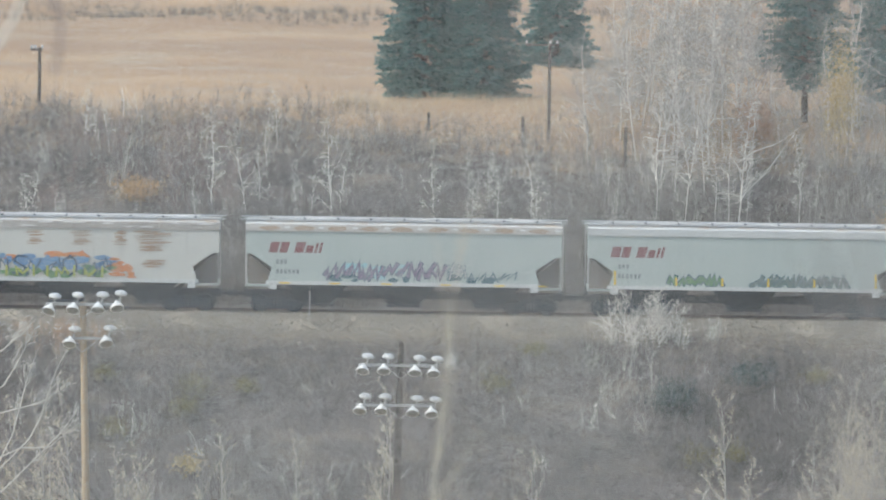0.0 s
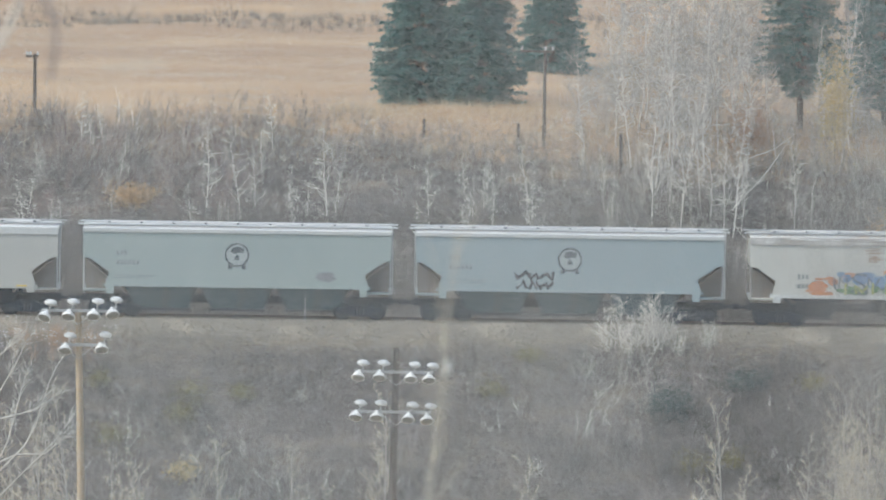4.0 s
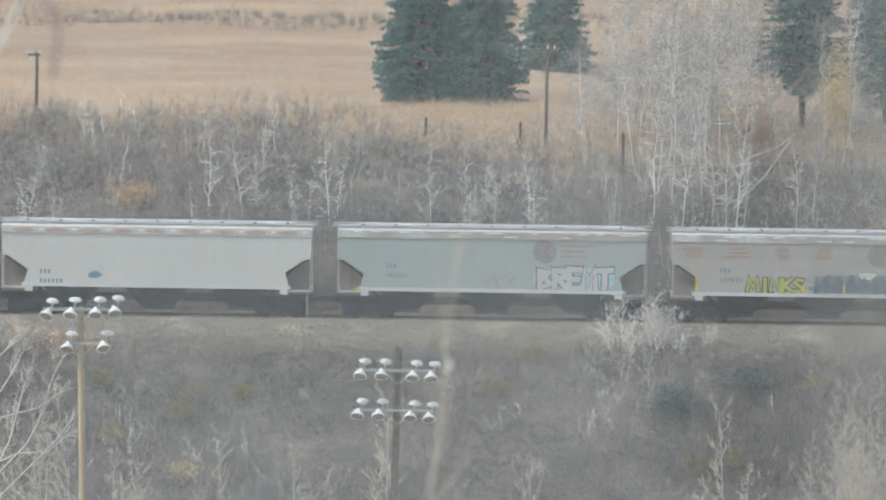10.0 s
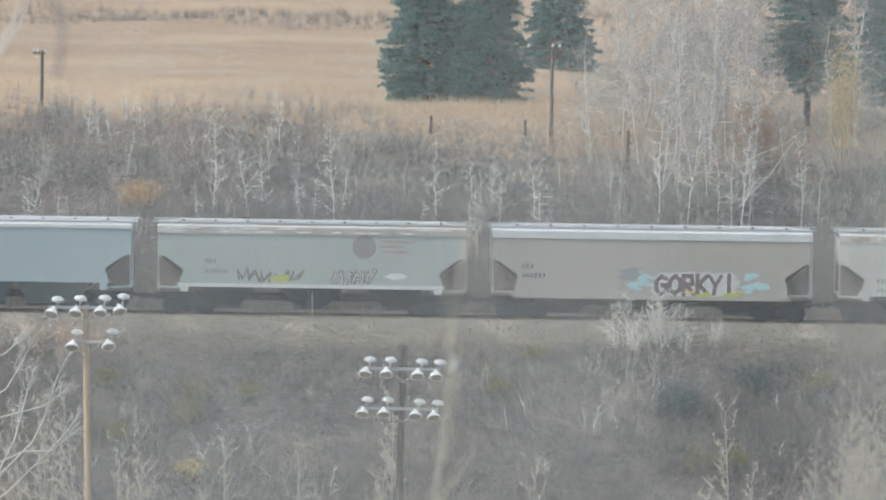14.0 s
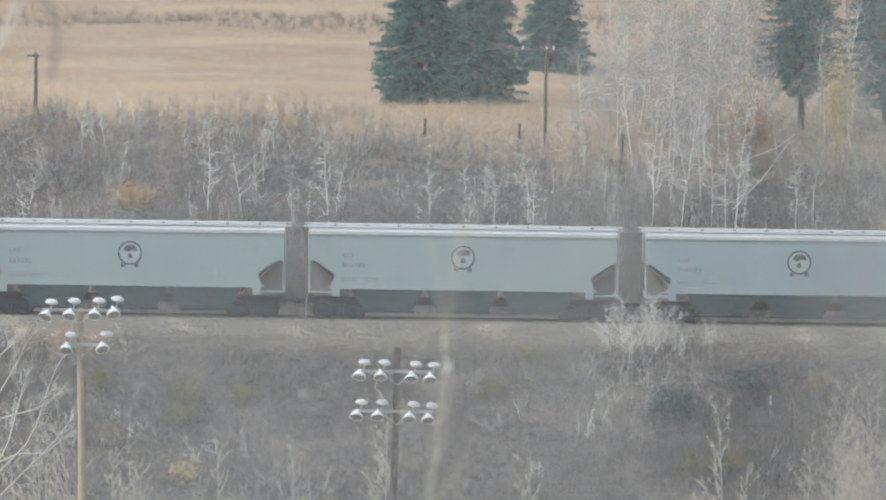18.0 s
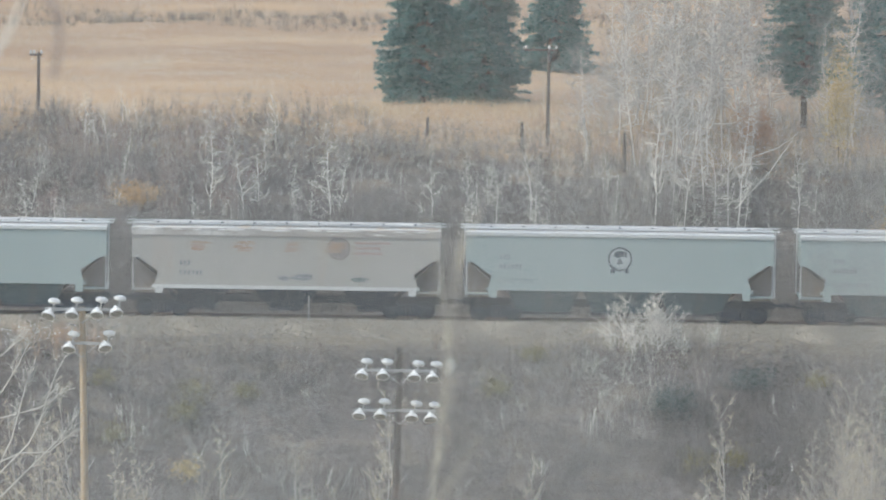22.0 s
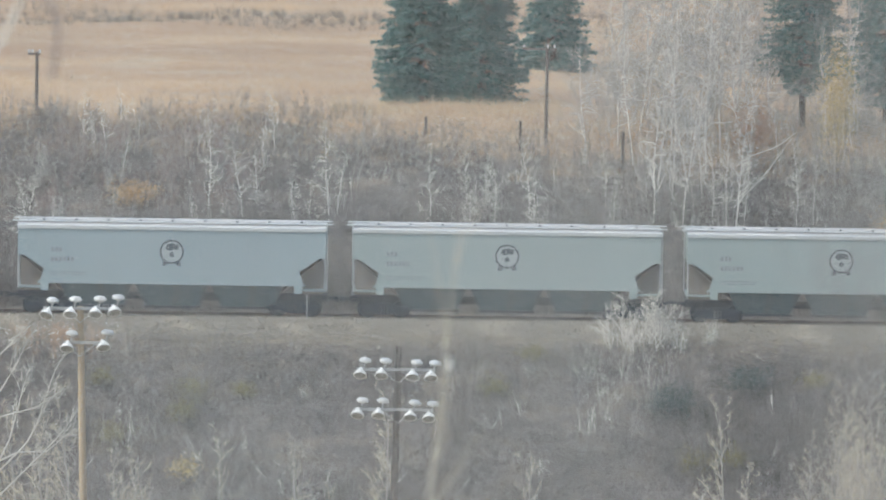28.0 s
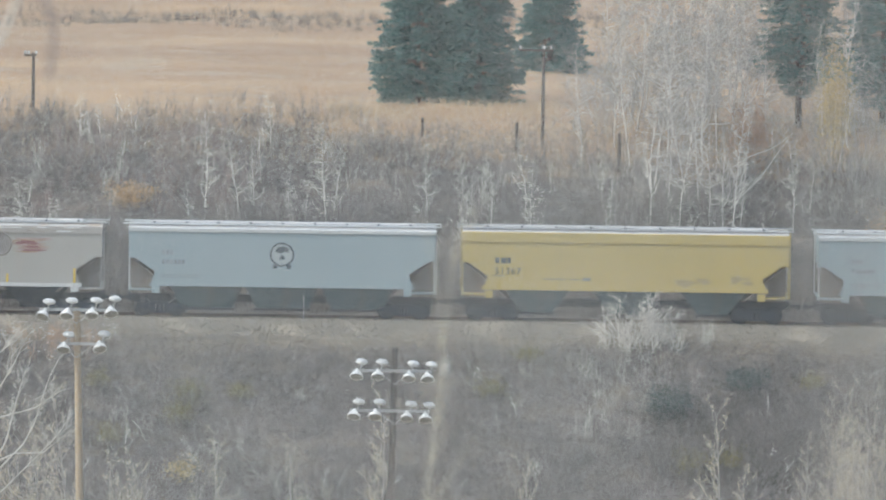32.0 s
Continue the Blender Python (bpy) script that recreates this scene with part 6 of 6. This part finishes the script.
def birch(x, y, limbs, label):
    """A big pale tree whose bent limbs are given as places across and heights."""
    rng = np.random.default_rng(63)
    z = float(height(x, y)) - 0.1
    ob = empty("bare_tree", x, y, z)
    tagged(ob, label, "tree", "leafless trees")
    part("trunk", tube("trunk", [(0, 0, 0), (0.15, 0, 5), (-0.1, 0, 10), (0.2, 0, 15), (0.3, 0, 19)], 0.22, 0.06, BARK_PALE, 8), None, ob)
    fine = []
    for k, line in enumerate(limbs):
        pts = np.array([(a - x, 0.25 * math.sin(2.1 * k + i), b - z) for i, (a, b) in enumerate(line)])
        pts = np.concatenate(([(0.05, 0, pts[0, 2] - 1.6)], pts))
        part("limb", tube("limb", pts, 0.046, 0.014, BARK_MID, 6), None, ob)
        fine += fork(rng, pts[2:], 2.6, 0.055, 20, 0.1)
    twig_part(ob, fine, TWIG_PALE)


birch(-22.4, 300, (((-21.32, -2.87), (-19.80, -1.46), (-18.66, -0.26), (-18.14, 0.75), (-17.84, 1.80), (-17.49, 2.83), (-17.12, 3.60)), ((-21.31, -3.64), (-19.79, -2.56), (-18.43, -1.16), (-17.29, 0.02), (-16.56, 0.97)), ((-20.30, -1.95), (-19.40, -0.02), (-18.84, 2.22), (-18.56, 3.20)), ((-21.09, 0.60), (-19.82, 0.93), (-18.14, 1.39), (-17.01, 2.25)), ((-21.09, 1.37), (-19.83, 2.16), (-19.07, 3.45), (-18.62, 4.48)), ((-20.85, 3.42), (-19.84, 3.82), (-18.83, 4.73)), ((-19.04, -0.65), (-17.77, -0.63), (-16.51, 0.41))),
      "large pale-limbed leafless birch on the valley floor")


def haze_veil(seed, count, y0, y1):
    """Fine twigs added just before the camera: their blur is a veil imitating haze."""
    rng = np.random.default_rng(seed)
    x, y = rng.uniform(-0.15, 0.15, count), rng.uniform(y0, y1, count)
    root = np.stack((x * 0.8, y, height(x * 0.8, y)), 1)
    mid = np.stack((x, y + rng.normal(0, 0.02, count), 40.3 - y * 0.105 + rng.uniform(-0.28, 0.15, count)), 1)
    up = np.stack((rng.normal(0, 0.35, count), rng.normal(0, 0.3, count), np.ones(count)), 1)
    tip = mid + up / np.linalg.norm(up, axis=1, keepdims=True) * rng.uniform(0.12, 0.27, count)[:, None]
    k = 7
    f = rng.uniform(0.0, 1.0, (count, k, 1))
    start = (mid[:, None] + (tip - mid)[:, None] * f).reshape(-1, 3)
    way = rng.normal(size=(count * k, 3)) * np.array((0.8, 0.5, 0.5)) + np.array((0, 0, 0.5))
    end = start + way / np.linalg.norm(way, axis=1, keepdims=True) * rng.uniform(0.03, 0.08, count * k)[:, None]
    stem = rods("haze_veil", np.concatenate((root, mid)), np.concatenate((mid, tip)), np.concatenate((np.full(count, 0.00045), np.full(count, 0.0004))), np.concatenate((np.full(count, 0.0004), np.full(count, 0.0002))), TWIG_HAZE)
    shrub = tagged(new("foreground_shrub", stem), "fine grey twigs added close before the camera as a haze veil, wholly out of focus", "shrub", kind="stuff")
    twig = rods("twig_mass", start, end, 0.00035, 0.0002, TWIG_HAZE)
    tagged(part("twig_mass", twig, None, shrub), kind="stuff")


# haze veil: twigs added across the view to lift the dark tones
haze_veil(91, 102, 1.0, 1.7)


def reaching_tree(x, y, boughs, label):
    """A tree close to the lens, beside the view, whose boughs reach into it."""
    z = float(height(x, y)) - 0.1
    ob = empty("near_tree", x, y, z)
    tagged(ob, label, "tree")
    part("trunk", tube("trunk", [(0, 0, 0), (0.05, 0, 3), (-0.05, 0, 6), (0.05, 0, 9)], 0.08, 0.03, BARK_GREY, 8), None, ob)
    for line, r, bark in boughs:
        pts = [(0.05, 0, line[0][1] - z - 0.4)] + [(a - x, 0, b - z) for a, b in line]
        part("bough", tube("bough", pts, r, r * 0.5, bark, 6), None, ob)


reaching_tree(-2.56, 26, ((((-2.30, 37.78), (-1.99, 38.12), (-1.79, 38.27), (-1.73, 38.36), (-1.69, 38.43), (-1.65, 38.53)), 0.014, BARK_MID),
                          (((-2.17, 38.64), (-1.69, 38.61), (-1.56, 38.54), (-1.51, 38.45), (-1.51, 38.35), (-1.53, 38.22)), 0.021, TWIG_RED),
                          (((-2.29, 37.54), (-1.94, 37.67), (-1.72, 37.75), (-1.62, 37.80), (-1.53, 37.86)), 0.010, BARK_GREY)),
              "leafless tree close by, out of focus, with pale boughs")
for k in range(16):
    sapling(70 + k, 1.30 + 0.035 * (k - 6), 20 + 0.25 * k, (1.30 + 0.03 * (k - 6) + 0.012 * k, 20 + 0.25 * k, 38.26 - 0.026 * k - 0.04 * (k % 3)), 0.004, TWIG, "thin grey-brown sapling close by, far out of focus", 6)

# small things along the track
fallen = part("fallen_branch", tube("fallen_branch", [(-4.39, 345.8, -0.52), (-3.56, 345.2, -0.50), (-2.61, 344.4, -0.60)], 0.035, 0.018, BARK_GREY, 6), None)
tagged(fallen, "pale fallen branch lying beside the track", "branch")
stakes = empty("wire_fence", 7.6, 341, float(height(7.6, 341)))
tagged(stakes, "single slack wire on low stakes along the verge", "fence")
for q in range(3):
    sx_ = q * 6.4
    sz_ = float(height(7.6 + sx_, 341)) - float(height(7.6, 341))
    bm = fresh()
    lathe(bm, [(0.03, sz_ - 0.1), (0.025, 1.25 - 0.19 * q)], 6, Matrix.Translation((sx_, 0, 0)))
    part("stake", bm, POLE_DARK, stakes)
part("wire", tube("wire", [(6.4 * f, 0, 1.22 - 0.19 * f - 0.10 * math.sin(math.pi * f)) for f in np.linspace(-0.1, 2.1, 14)], 0.012, 0.012, TWIG_DARK, 4), None, stakes)
bm = fresh()
bmesh.ops.create_icosphere(bm, subdivisions=2, radius=0.2)
for v in bm.verts:
    v.co *= 1 + 0.18 * math.sin(v.co.x * 19 + v.co.z * 13)
    v.co.z *= 0.7
rock = part("rock", bm, POLE_DARK)
rock.location = (3.3, 334.0, float(height(3.3, 334.0)) + 0.06)
tagged(rock, "small dark boulder on the embankment", "rock")


# ---- the train rolls, and its wheels turn ----
def motions():
    for car, x in CARS:
        walk(car, [(t, pose(x + s, 350, 0)) for t, s in TRAVEL])
    times = [k / FPS for k in range(32 * FPS + 1)]
    made = {}
    for w in WHEELS:
        a = round(w.location.x, 2)
        if a not in made:
            walk(w, [(t, pose(a, 0, 0.455, 0, math.degrees(travelled(t) / 0.455) % 360, 0)) for t in times])
            made[a] = w
        else:
            w.rotation_mode = "QUATERNION"
            keys = w.animation_data_create()
            keys.action = made[a].animation_data.action
            keys.action_slot = made[a].animation_data.action_slot


motions()
